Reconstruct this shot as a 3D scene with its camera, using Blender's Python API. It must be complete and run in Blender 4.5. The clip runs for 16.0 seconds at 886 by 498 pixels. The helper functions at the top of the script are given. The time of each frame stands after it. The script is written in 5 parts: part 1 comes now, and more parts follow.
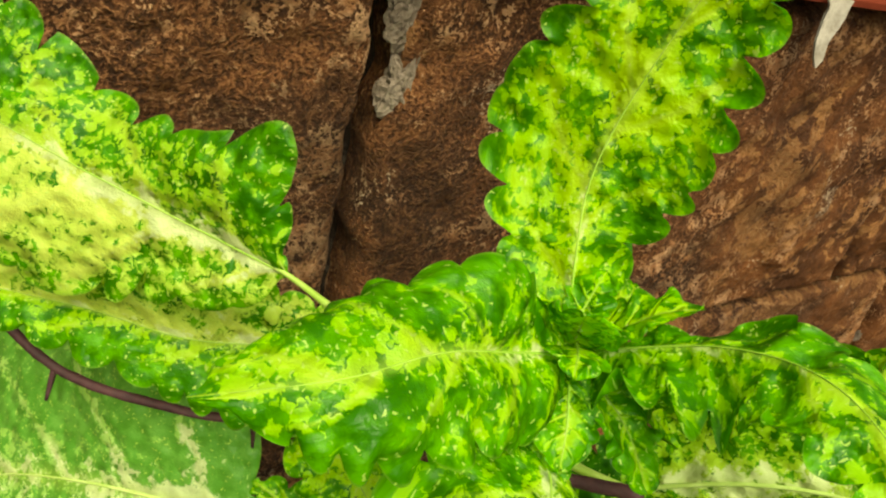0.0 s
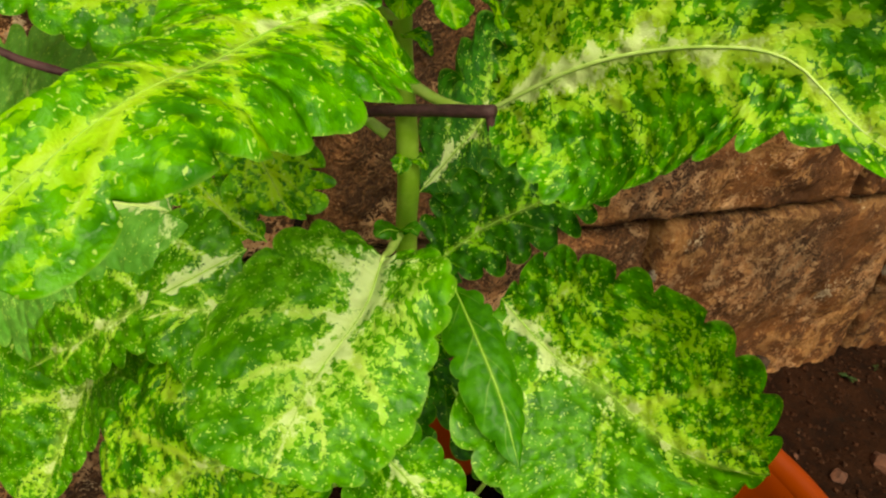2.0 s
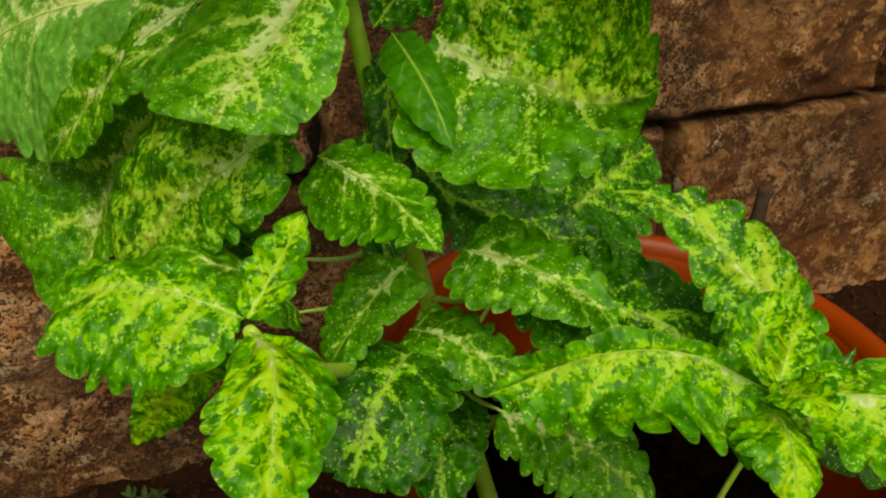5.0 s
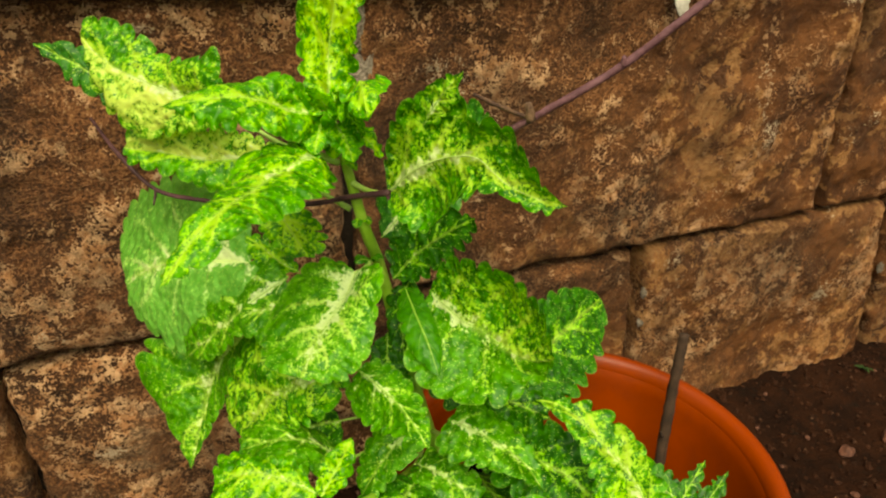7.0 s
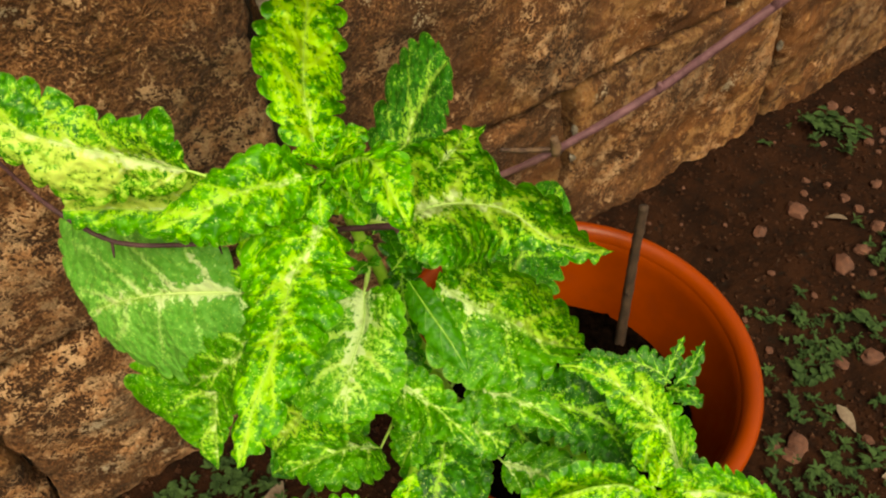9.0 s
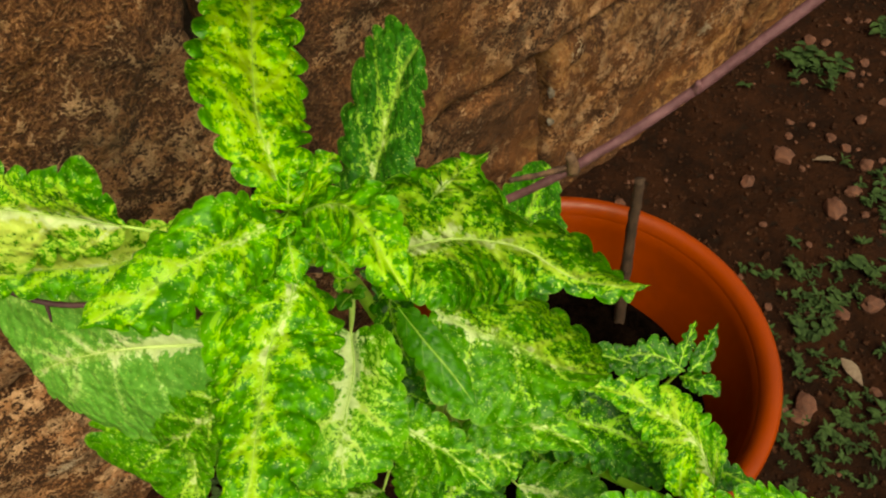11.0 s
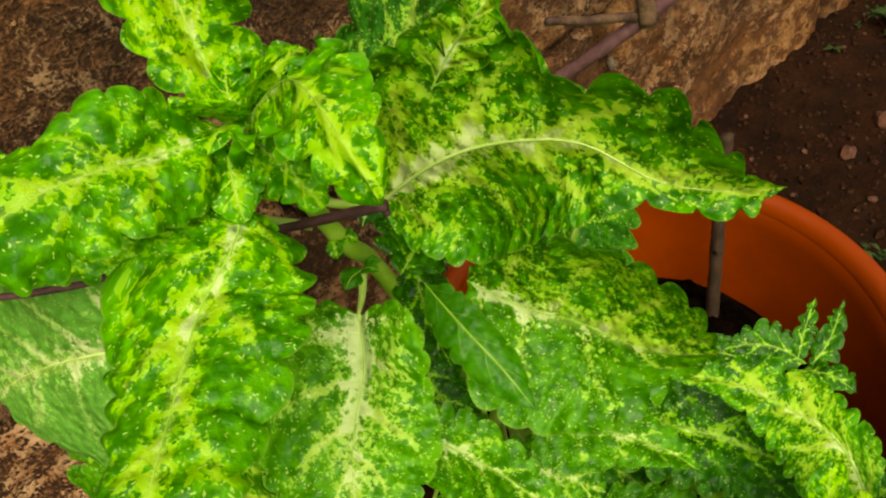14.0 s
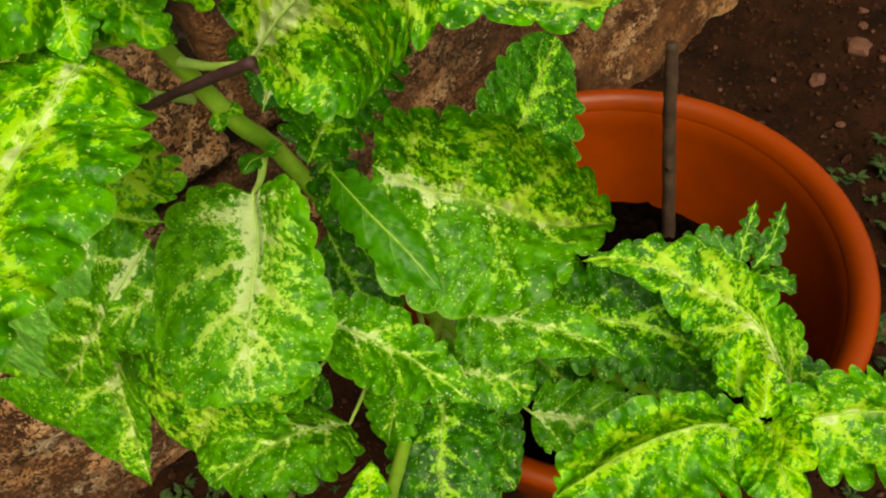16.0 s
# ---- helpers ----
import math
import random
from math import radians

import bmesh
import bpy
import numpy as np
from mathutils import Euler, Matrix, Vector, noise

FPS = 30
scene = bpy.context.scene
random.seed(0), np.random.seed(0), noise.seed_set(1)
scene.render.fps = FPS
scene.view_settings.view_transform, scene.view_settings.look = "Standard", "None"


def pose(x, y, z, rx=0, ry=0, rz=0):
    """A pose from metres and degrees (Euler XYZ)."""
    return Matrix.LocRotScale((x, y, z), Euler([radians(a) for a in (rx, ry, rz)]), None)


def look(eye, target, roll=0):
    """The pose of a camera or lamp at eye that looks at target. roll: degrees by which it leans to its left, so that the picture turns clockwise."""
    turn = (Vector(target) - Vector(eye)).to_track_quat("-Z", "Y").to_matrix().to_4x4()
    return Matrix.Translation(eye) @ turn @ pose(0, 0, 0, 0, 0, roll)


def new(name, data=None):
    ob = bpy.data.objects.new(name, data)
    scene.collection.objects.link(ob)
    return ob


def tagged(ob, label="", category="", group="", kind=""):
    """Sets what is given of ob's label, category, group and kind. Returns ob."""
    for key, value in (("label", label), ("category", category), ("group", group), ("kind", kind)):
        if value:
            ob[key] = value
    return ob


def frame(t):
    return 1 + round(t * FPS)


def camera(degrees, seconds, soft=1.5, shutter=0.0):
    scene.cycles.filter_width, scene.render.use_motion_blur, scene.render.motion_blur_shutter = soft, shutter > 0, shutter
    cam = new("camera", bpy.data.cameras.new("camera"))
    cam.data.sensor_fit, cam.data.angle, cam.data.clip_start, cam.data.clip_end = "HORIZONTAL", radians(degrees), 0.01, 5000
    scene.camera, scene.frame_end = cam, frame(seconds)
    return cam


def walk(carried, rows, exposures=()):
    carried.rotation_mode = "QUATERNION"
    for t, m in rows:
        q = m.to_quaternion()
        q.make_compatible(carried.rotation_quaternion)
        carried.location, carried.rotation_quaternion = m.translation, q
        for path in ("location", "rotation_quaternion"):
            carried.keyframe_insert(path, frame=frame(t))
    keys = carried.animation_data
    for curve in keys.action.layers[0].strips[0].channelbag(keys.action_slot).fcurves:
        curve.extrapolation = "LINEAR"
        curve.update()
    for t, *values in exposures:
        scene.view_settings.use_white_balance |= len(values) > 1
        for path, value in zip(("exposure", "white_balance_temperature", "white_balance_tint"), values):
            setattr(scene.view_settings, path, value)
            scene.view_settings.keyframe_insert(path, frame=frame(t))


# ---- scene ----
cam = camera(62.3, 16.0, soft=2.1)
METRES, EYE, TILT, LEAN, TURN = 1.0, 0.655, -33.38, -13.765, -29.156
ROWS = [
    (0.0, 0.0, 0.0, 0.0, 0.0, 0.0, -0.0),
    (0.5, 0.0136, 0.0005, -0.0265, 1.47, -1.28, 0.92),
    (1.0, 0.0268, -0.0081, -0.0487, 3.57, 1.31, 0.14),
    (1.5, 0.039, -0.0057, -0.0699, 3.67, 0.49, 0.07),
    (2.0, 0.0513, -0.0113, -0.0992, 4.22, 0.07, -0.48),
    (2.5, 0.0537, -0.0089, -0.1252, 5.25, 0.7, -0.68),
    (3.0, 0.0523, -0.0045, -0.1543, 7.28, 1.44, 1.79),
    (3.5, 0.0561, 0.0022, -0.1824, 8.95, 1.74, 2.77),
    (4.0, 0.0698, 0.0104, -0.2002, 9.5, 2.48, 5.9),
    (6.5, 0.148, -0.1558, -0.1913, 11.58, 5.78, 6.09),
    (7.0, 0.1593, -0.2066, -0.1368, 12.33, 5.66, 5.62),
    (7.5, 0.1664, -0.2318, -0.085, 10.87, 2.33, 5.88),
    (8.0, 0.1426, -0.2271, -0.0549, 8.93, -4.71, 8.33),
    (8.5, 0.1326, -0.2135, -0.022, 4.44, -14.01, 16.56),
    (9.0, 0.109, -0.1806, 0.0161, 1.92, -15.29, 15.67),
    (11.5, 0.1008, -0.1016, 0.0249, -2.05, -20.95, 20.44),
    (12.0, 0.0999, -0.1072, 0.0001, 0.11, -20.16, 20.98),
    (12.5, 0.1004, -0.1155, -0.0023, 1.37, -19.23, 21.85),
    (13.0, 0.0873, -0.0997, -0.0219, 1.87, -17.75, 23.09),
    (13.5, 0.0893, -0.0611, -0.0252, 1.85, -16.8, 24.31),
    (14.0, 0.0965, -0.034, -0.0236, 2.35, -16.39, 24.83),
    (14.5, 0.1018, -0.0199, -0.0282, 2.3, -16.48, 24.83),
    (15.0, 0.113, -0.0116, -0.0453, 1.49, -18.0, 24.92),
    (15.5, 0.1159, -0.0181, -0.0575, 1.6, -18.16, 25.5),
    (16.0, 0.1161, -0.0386, -0.0699, 1.68, -19.27, 26.28),
]
walk(cam, [(t, pose(0, 0, EYE, TILT, LEAN, TURN) @ pose(METRES * x, METRES * y, METRES * z, 90 + pitch, roll, yaw)) for t, x, y, z, yaw, pitch, roll in ROWS],
     exposures=[(0.0, 0.58, 8500, -6), (0.5, 0.14, 8500, -6), (1.2, 0.28, 8500, -6), (1.6, 0.28, 8500, -6), (2.0, 0.45, 8500, -6), (2.6, 0.34, 8500, -6), (3.2, 0.30, 8500, -6), (4.2, -0.05, 8500, -6), (6.3, 0.22, 8500, -6), (7.0, 0.62, 8500, -6), (7.5, 0.60, 8500, -6), (8.5, 0.66, 8500, -6), (9.2, 0.60, 8500, -6), (11.3, 0.40, 8500, -6), (16.0, 0.38, 8500, -6)])

# ---- light ----
world = bpy.data.worlds.new("overcast_sky")
scene.world = world
world.use_nodes = True
wn = world.node_tree.nodes
sky = wn.new("ShaderNodeTexSky")
sky.sky_type = "NISHITA"
sky.sun_disc = False
sky.sun_elevation, sky.sun_rotation = radians(57), radians(200)
sky.air_density, sky.dust_density, sky.ozone_density = 1.0, 4.0, 0.6
wn["Background"].inputs["Strength"].default_value = 0.074
cloud = wn.new("ShaderNodeHueSaturation")
cloud.inputs["Saturation"].default_value = 0.45
world.node_tree.links.new(sky.outputs["Color"], cloud.inputs["Color"])
world.node_tree.links.new(cloud.outputs["Color"], wn["Background"].inputs["Color"])
lamp = bpy.data.lights.new("sun", "SUN")
lamp.energy, lamp.angle, lamp.color = 3.05, radians(42), (1.0, 0.95, 0.86)
sun = new("sun", lamp)
sun.matrix_world = look((-0.5, -1.5, 2.9), (0.1, 0.1, 0.3))


# ---- materials ----
class Nodes:
    """Short names for building a material's nodes."""

    def __init__(self, name):
        self.m = bpy.data.materials.new(name)
        self.m.use_nodes = True
        self.t = self.m.node_tree
        self.p = self.t.nodes["Principled BSDF"]

    def put(self, socket, value):
        if isinstance(value, bpy.types.NodeSocket):
            self.t.links.new(value, socket)
        elif value is not None:
            socket.default_value = value

    def math(self, op, a, b=None, c=None, clamp=False):
        n = self.t.nodes.new("ShaderNodeMath")
        n.operation, n.use_clamp = op, clamp
        for i, v in enumerate((a, b, c)):
            if v is not None:
                self.put(n.inputs[i], v)
        return n.outputs[0]

    def mix(self, f, a, b, blend="MIX"):
        n = self.t.nodes.new("ShaderNodeMix")
        n.data_type, n.blend_type = "RGBA", blend
        self.put(n.inputs[0], f)
        self.put(n.inputs[6], (*a, 1) if isinstance(a, tuple) else a)
        self.put(n.inputs[7], (*b, 1) if isinstance(b, tuple) else b)
        return n.outputs[2]

    def noise(self, scale, detail=3.0, rough=0.55, vec=None, dist=0.0):
        n = self.t.nodes.new("ShaderNodeTexNoise")
        n.inputs["Scale"].default_value, n.inputs["Detail"].default_value = scale, detail
        n.inputs["Roughness"].default_value, n.inputs["Distortion"].default_value = rough, dist
        self.put(n.inputs["Vector"], vec if vec else self.coord())
        return n.outputs["Fac"]

    def voronoi(self, scale, vec=None, feature="F1"):
        n = self.t.nodes.new("ShaderNodeTexVoronoi")
        n.feature = feature
        n.inputs["Scale"].default_value = scale
        self.put(n.inputs["Vector"], vec if vec else self.coord())
        return n.outputs["Distance"]

    def coord(self):
        n = self.t.nodes.new("ShaderNodeTexCoord")
        return n.outputs["Object"]

    def uv(self, name):
        n = self.t.nodes.new("ShaderNodeUVMap")
        n.uv_map = name
        return n.outputs[0]

    def split(self, vec):
        n = self.t.nodes.new("ShaderNodeSeparateXYZ")
        self.put(n.inputs[0], vec)
        return n.outputs

    def ramp(self, f, *stops):
        n = self.t.nodes.new("ShaderNodeMapRange")
        n.interpolation_type = "SMOOTHSTEP"
        self.put(n.inputs[0], f)
        n.inputs[1].default_value, n.inputs[2].default_value = stops[0], stops[1]
        n.inputs[3].default_value, n.inputs[4].default_value = (stops + (0.0, 1.0))[2:4]
        return n.outputs[0]

    def random(self):
        return self.t.nodes.new("ShaderNodeObjectInfo").outputs["Random"]

    def bump(self, height, strength=0.4, distance=0.001):
        n = self.t.nodes.new("ShaderNodeBump")
        n.inputs["Strength"].default_value, n.inputs["Distance"].default_value = strength, distance
        self.put(n.inputs["Height"], height)
        return n.outputs[0]

    def done(self, color, rough=0.6, normal=None, spec=0.5, metal=0.0):
        p = self.p.inputs
        self.put(p["Base Color"], (*color, 1) if isinstance(color, tuple) else color)
        self.put(p["Roughness"], rough)
        self.put(p["Normal"], normal)
        p["Specular IOR Level"].default_value, p["Metallic"].default_value = spec, metal
        return self.m


def leaf_material(name, yellow, cream, speckle, dark=(0.026, 0.165, 0.004), mid=(0.080, 0.350, 0.008), light=(0.50, 0.82, 0.050), puffy=1.0, web=0.30, blotch=0.06, crisp=0.11):
    """Variegated leaf blade: green, with small pale flecks that crowd along the rib and the side veins and run together
    into cream near the base."""
    k = Nodes(name)
    b = k.split(k.uv("blade"))
    u, v = b[0], b[1]
    av = k.math("ABSOLUTE", v)
    rnd = k.math("MULTIPLY", k.random(), 40.0)

    def place(x, y):
        n = k.t.nodes.new("ShaderNodeCombineXYZ")
        for i, q in enumerate((x, y, rnd)):
            k.put(n.inputs[i], q)
        return n.outputs[0]

    f = k.split(k.uv("flat"))
    flat = place(f[0], f[1])
    big, patch, soft, fine = k.noise(3.0, 2.0, 0.55, flat), k.noise(11.0, 3.0, 0.6, flat, 0.3), k.noise(30.0, 3.0, 0.6, flat), k.noise(130.0, 3.0, 0.6, flat)
    # side veins sweep from the rib towards the tip
    lane = k.math("ADD", k.math("SUBTRACT", u, k.math("MULTIPLY", av, 0.26)), k.math("MULTIPLY", k.math("SUBTRACT", big, 0.5), 0.10))
    sided = k.math("ADD", lane, k.math("MULTIPLY", k.math("GREATER_THAN", v, 0.0), 0.09))
    g = k.math("ABSOLUTE", k.math("SUBTRACT", k.math("FRACT", k.math("MULTIPLY", sided, 4.6)), 0.5))
    main = k.math("MULTIPLY", k.ramp(k.math("ADD", g, k.math("MULTIPLY", k.math("SUBTRACT", soft, 0.5), 0.22)), 0.0, 0.20, 1.0, 0.0), k.ramp(av, 0.35, 1.0, 1.0, 0.0))
    hair = k.math("MULTIPLY", k.ramp(g, 0.0, 0.055, 1.0, 0.0), k.ramp(av, 0.3, 0.95, 1.0, 0.0))
    rib = k.ramp(k.math("ADD", av, k.math("MULTIPLY", k.math("SUBTRACT", soft, 0.5), 0.30)), 0.0, 0.36, 1.0, 0.0)
    edge = k.ramp(av, 0.72, 1.0)
    field = k.math("ADD", k.math("MULTIPLY", main, web), k.math("MULTIPLY", rib, 0.38))
    field = k.math("ADD", field, k.math("MULTIPLY", k.math("SUBTRACT", big, 0.5), 1.1))
    field = k.math("ADD", field, k.math("MULTIPLY", k.math("SUBTRACT", patch, 0.5), 0.75))
    field = k.math("ADD", field, k.math("MULTIPLY", k.math("SUBTRACT", soft, 0.5), 0.5))
    field = k.math("ADD", k.math("SUBTRACT", field, k.math("MULTIPLY", edge, 0.30)), yellow - 0.10)
    # flecks: small uneven cells, each of them pale or green
    warp = k.t.nodes.new("ShaderNodeTexNoise")
    warp.inputs["Scale"].default_value = 60.0
    k.put(warp.inputs["Vector"], flat)
    bend = k.t.nodes.new("ShaderNodeVectorMath")
    bend.operation = "MULTIPLY_ADD"
    k.put(bend.inputs[0], warp.outputs["Color"])
    bend.inputs[1].default_value = (0.030, 0.030, 0.0)
    k.put(bend.inputs[2], flat)
    marks = []
    for scale, low, high in ((50.0, 0.0, 1.0), (98.0, 0.06, 0.94)):
        cell = k.t.nodes.new("ShaderNodeTexVoronoi")
        cell.inputs["Scale"].default_value = scale
        k.put(cell.inputs["Vector"], bend.outputs[0])
        chance = k.split(cell.outputs["Color"])[0]
        marks.append(k.ramp(k.math("SUBTRACT", field, k.math("ADD", k.math("MULTIPLY", chance, high - low), low)), -crisp, crisp))
    lone = k.t.nodes.new("ShaderNodeTexVoronoi")
    lone.inputs["Scale"].default_value = 82.0
    k.put(lone.inputs["Vector"], bend.outputs[0])
    dots = k.math("MULTIPLY", k.ramp(lone.outputs["Distance"], 0.20, 0.32, 1.0, 0.0), k.ramp(k.math("ADD", k.split(lone.outputs["Color"])[0], k.math("MULTIPLY", k.math("SUBTRACT", patch, 0.5), 0.8)), 0.80 - speckle, 0.82 - speckle))
    fleck = k.math("ADD", k.math("MULTIPLY", marks[0], 0.56), k.math("MULTIPLY", marks[1], 0.44))
    green = k.mix(k.ramp(k.math("ADD", k.math("MULTIPLY", patch, 0.55), k.math("MULTIPLY", soft, 0.45)), 0.40, 0.60), dark, mid)
    shade = k.mix(k.ramp(field, 0.15, 0.80), (light[0] * 0.60, light[1] * 0.88, light[2] * 0.5), (light[0] * 0.90, light[1], light[2]))
    col = k.mix(k.ramp(fleck, 0.15, 0.60, 0.0, 0.95), green, shade)
    col = k.mix(k.math("MULTIPLY", dots, 0.80), col, (0.58, 0.83, 0.17))
    pale = k.math("ADD", k.math("ADD", k.math("MULTIPLY", k.ramp(k.math("ADD", av, k.math("MULTIPLY", k.math("SUBTRACT", soft, 0.5), 0.40)), 0.0, 0.26, 1.0, 0.0), 0.46), k.math("MULTIPLY", k.math("MULTIPLY", main, k.ramp(soft, 0.40, 0.60)), 0.30)), k.math("ADD", k.math("MULTIPLY", patch, 0.60), k.math("MULTIPLY", fleck, 0.34)))
    pale = k.math("SUBTRACT", pale, k.math("MULTIPLY", k.ramp(u, 0.05, 0.80), 0.36))
    pale = k.math("ADD", pale, k.math("MULTIPLY", k.math("MULTIPLY", k.ramp(u, 0.02, 0.42, 1.0, 0.0), k.ramp(av, 0.25, 0.95, 1.0, 0.0)), blotch))
    col = k.mix(k.math("MULTIPLY", k.ramp(pale, 1.06 - cream, 1.26 - cream), 0.92), col, (0.81, 0.95, 0.48))
    col = k.mix(k.math("MULTIPLY", hair, 0.20), col, (0.52, 0.72, 0.16))
    col = k.mix(k.ramp(k.math("ADD", av, k.math("MULTIPLY", k.math("SUBTRACT", soft, 0.5), 0.05)), 0.0, 0.10, 0.36, 0.0), col, (0.52, 0.72, 0.12))
    col = k.mix(k.ramp(av, 0.955, 1.0, 0.0, 0.35), col, (0.30, 0.48, 0.07))
    puff = k.t.nodes.new("ShaderNodeTexVoronoi")
    puff.feature = "SMOOTH_F1"
    puff.inputs["Scale"].default_value = 19.0
    k.put(puff.inputs["Vector"], flat)
    bumps = k.math("SUBTRACT", k.math("MULTIPLY", main, -0.10), k.math("MULTIPLY", puff.outputs["Distance"], 1.2))
    bumps = k.math("ADD", bumps, k.math("ADD", k.math("MULTIPLY", fine, 0.05), k.math("MULTIPLY", soft, 0.28)))
    nrm = k.bump(bumps, 0.9, 0.0022 * puffy)
    k.done(col, k.ramp(patch, 0.3, 0.7, 0.30, 0.50), nrm, 0.30)
    tr = k.t.nodes.new("ShaderNodeBsdfTranslucent")
    k.put(tr.inputs["Color"], k.mix(1.0, col, (0.82, 1.0, 0.25), "MULTIPLY"))
    k.put(tr.inputs["Normal"], nrm)
    mixer = k.t.nodes.new("ShaderNodeMixShader")
    mixer.inputs[0].default_value = 0.43
    k.t.links.new(k.p.outputs[0], mixer.inputs[1])
    k.t.links.new(tr.outputs[0], mixer.inputs[2])
    k.t.links.new(mixer.outputs[0], k.t.nodes["Material Output"].inputs["Surface"])
    return k.m


def stone_material():
    """Laterite: brown blocks, granular and pitted where weathered, smoother and rust-brown further along the wall, with
    tan crust, dark stains and a few scabs of lichen."""
    k = Nodes("laterite_stone")
    c = k.coord()
    joined = k.t.nodes.new("ShaderNodeCombineXYZ")
    k.put(joined.inputs[1], k.math("MULTIPLY", k.random(), 30.0))
    add = k.t.nodes.new("ShaderNodeVectorMath")
    k.put(add.inputs[0], c)
    k.put(add.inputs[1], joined.outputs[0])
    c = add.outputs[0]
    xyz = k.split(k.coord())
    big, mid, fine = k.noise(5.0, 4.0, 0.6, c), k.noise(34.0, 6.0, 0.70, c, 0.4), k.noise(170.0, 5.0, 0.74, c, 0.5)
    grit = k.noise(430.0, 3.0, 0.62, c)
    side = k.math("MINIMUM", k.math("MAXIMUM", k.math("MULTIPLY_ADD", xyz[0], 0.75, -0.38), -0.16), 0.16)
    kind = k.ramp(k.math("ADD", k.noise(3.2, 3.0, 0.55, c), side), 0.40, 0.60)
    rough = k.math("SUBTRACT", 1.0, kind)
    base = k.mix(k.ramp(k.noise(16.0, 5.0, 0.65, c), 0.38, 0.62), (0.078, 0.025, 0.007), (0.180, 0.062, 0.017))
    base = k.mix(rough, base, k.mix(k.ramp(k.noise(19.0, 5.0, 0.65, c), 0.36, 0.60), (0.085, 0.031, 0.011), (0.205, 0.076, 0.027)))
    # grains and the pits between them
    speck = k.math("ADD", k.math("MULTIPLY", fine, 0.50), k.math("MULTIPLY", grit, 0.50))
    grain = k.ramp(speck, 0.50, 0.56)
    hole = k.ramp(speck, 0.42, 0.475, 1.0, 0.0)
    base = k.mix(k.math("MULTIPLY", grain, k.math("MULTIPLY_ADD", rough, 0.40, 0.10)), base, (0.44, 0.20, 0.085))
    value = k.math("ADD", k.math("MULTIPLY", mid, 0.36), k.math("ADD", k.math("MULTIPLY", fine, 0.40), k.math("MULTIPLY", grit, 0.24)))
    push = k.math("ADD", k.math("MULTIPLY", k.math("SUBTRACT", big, 0.5), 0.36), k.math("MULTIPLY", k.math("SUBTRACT", k.noise(17.0, 3.0, 0.6, c), 0.5), 0.20))
    crust = k.ramp(k.math("SUBTRACT", k.math("ADD", value, push), k.math("MULTIPLY", kind, 0.040)), 0.506, 0.514)
    crust = k.math("MULTIPLY", crust, k.math("SUBTRACT", 1.0, k.math("MULTIPLY", kind, 0.40)))
    tan = k.mix(k.ramp(k.noise(60.0, 3.0, 0.6, c), 0.4, 0.6), (0.44, 0.195, 0.085), (0.66, 0.38, 0.21))
    base = k.mix(k.math("MULTIPLY", crust, 0.85), base, tan)
    scab = k.ramp(k.math("ADD", k.math("MULTIPLY", k.noise(9.0, 2.0, 0.5, c), 0.40), k.math("MULTIPLY", k.noise(48.0, 4.0, 0.62, c, 0.3), 0.60)), 0.525, 0.545)
    base = k.mix(k.math("MULTIPLY", scab, k.math("MULTIPLY", kind, 0.62)), base, k.mix(k.ramp(fine, 0.4, 0.6), (0.32, 0.135, 0.045), (0.52, 0.26, 0.105)))
    stain = k.math("MULTIPLY", k.math("SUBTRACT", 1.25, k.math("MULTIPLY", kind, 0.45)), k.ramp(k.math("ADD", k.math("MULTIPLY", k.noise(4.5, 5.0, 0.68, c, 0.6), 0.75), k.math("MULTIPLY", fine, 0.25)), 0.49, 0.57))
    # one large damp stain beside the open joint behind the plant
    far = k.math("POWER", k.math("ADD", k.math("POWER", k.math("DIVIDE", k.math("SUBTRACT", xyz[0], 0.115), 0.085), 2.0), k.math("POWER", k.math("DIVIDE", k.math("SUBTRACT", xyz[2], 0.43), 0.075), 2.0)), 0.5)
    damp = k.ramp(k.math("ADD", far, k.math("MULTIPLY", k.math("SUBTRACT", mid, 0.5), 1.4)), 0.65, 1.15, 1.0, 0.0)
    stain = k.math("MINIMUM", k.math("ADD", stain, damp), 1.15)
    base = k.mix(k.math("MULTIPLY", stain, 0.50), base, (0.024, 0.011, 0.005))
    pit = k.math("MULTIPLY", k.math("MAXIMUM", hole, k.ramp(k.math("SUBTRACT", value, push), 0.440, 0.460, 1.0, 0.0)), k.math("SUBTRACT", 1.0, k.math("MULTIPLY", kind, 0.72)))
    base = k.mix(k.math("MULTIPLY", pit, 0.62), base, (0.026, 0.011, 0.005))
    lichen = k.ramp(k.math("ADD", k.math("MULTIPLY", k.noise(11.0, 3.0, 0.6, c), 0.5), k.math("ADD", k.math("MULTIPLY", fine, 0.3), k.math("MULTIPLY", grit, 0.2))), 0.60, 0.63)
    base = k.mix(k.math("MULTIPLY", lichen, 0.75), base, (0.52, 0.40, 0.28))
    height = k.math("ADD", k.math("ADD", k.math("MULTIPLY", mid, 1.1), k.math("MULTIPLY", speck, 0.9)), k.math("ADD", k.math("MULTIPLY", crust, 0.40), k.math("MULTIPLY", pit, -0.30)))
    height = k.math("MULTIPLY", height, k.math("SUBTRACT", 1.0, k.math("MULTIPLY", kind, 0.45)))
    return k.done(base, k.ramp(mid, 0.3, 0.7, 0.52, 0.84), k.bump(height, 1.0, 0.009), 0.28)


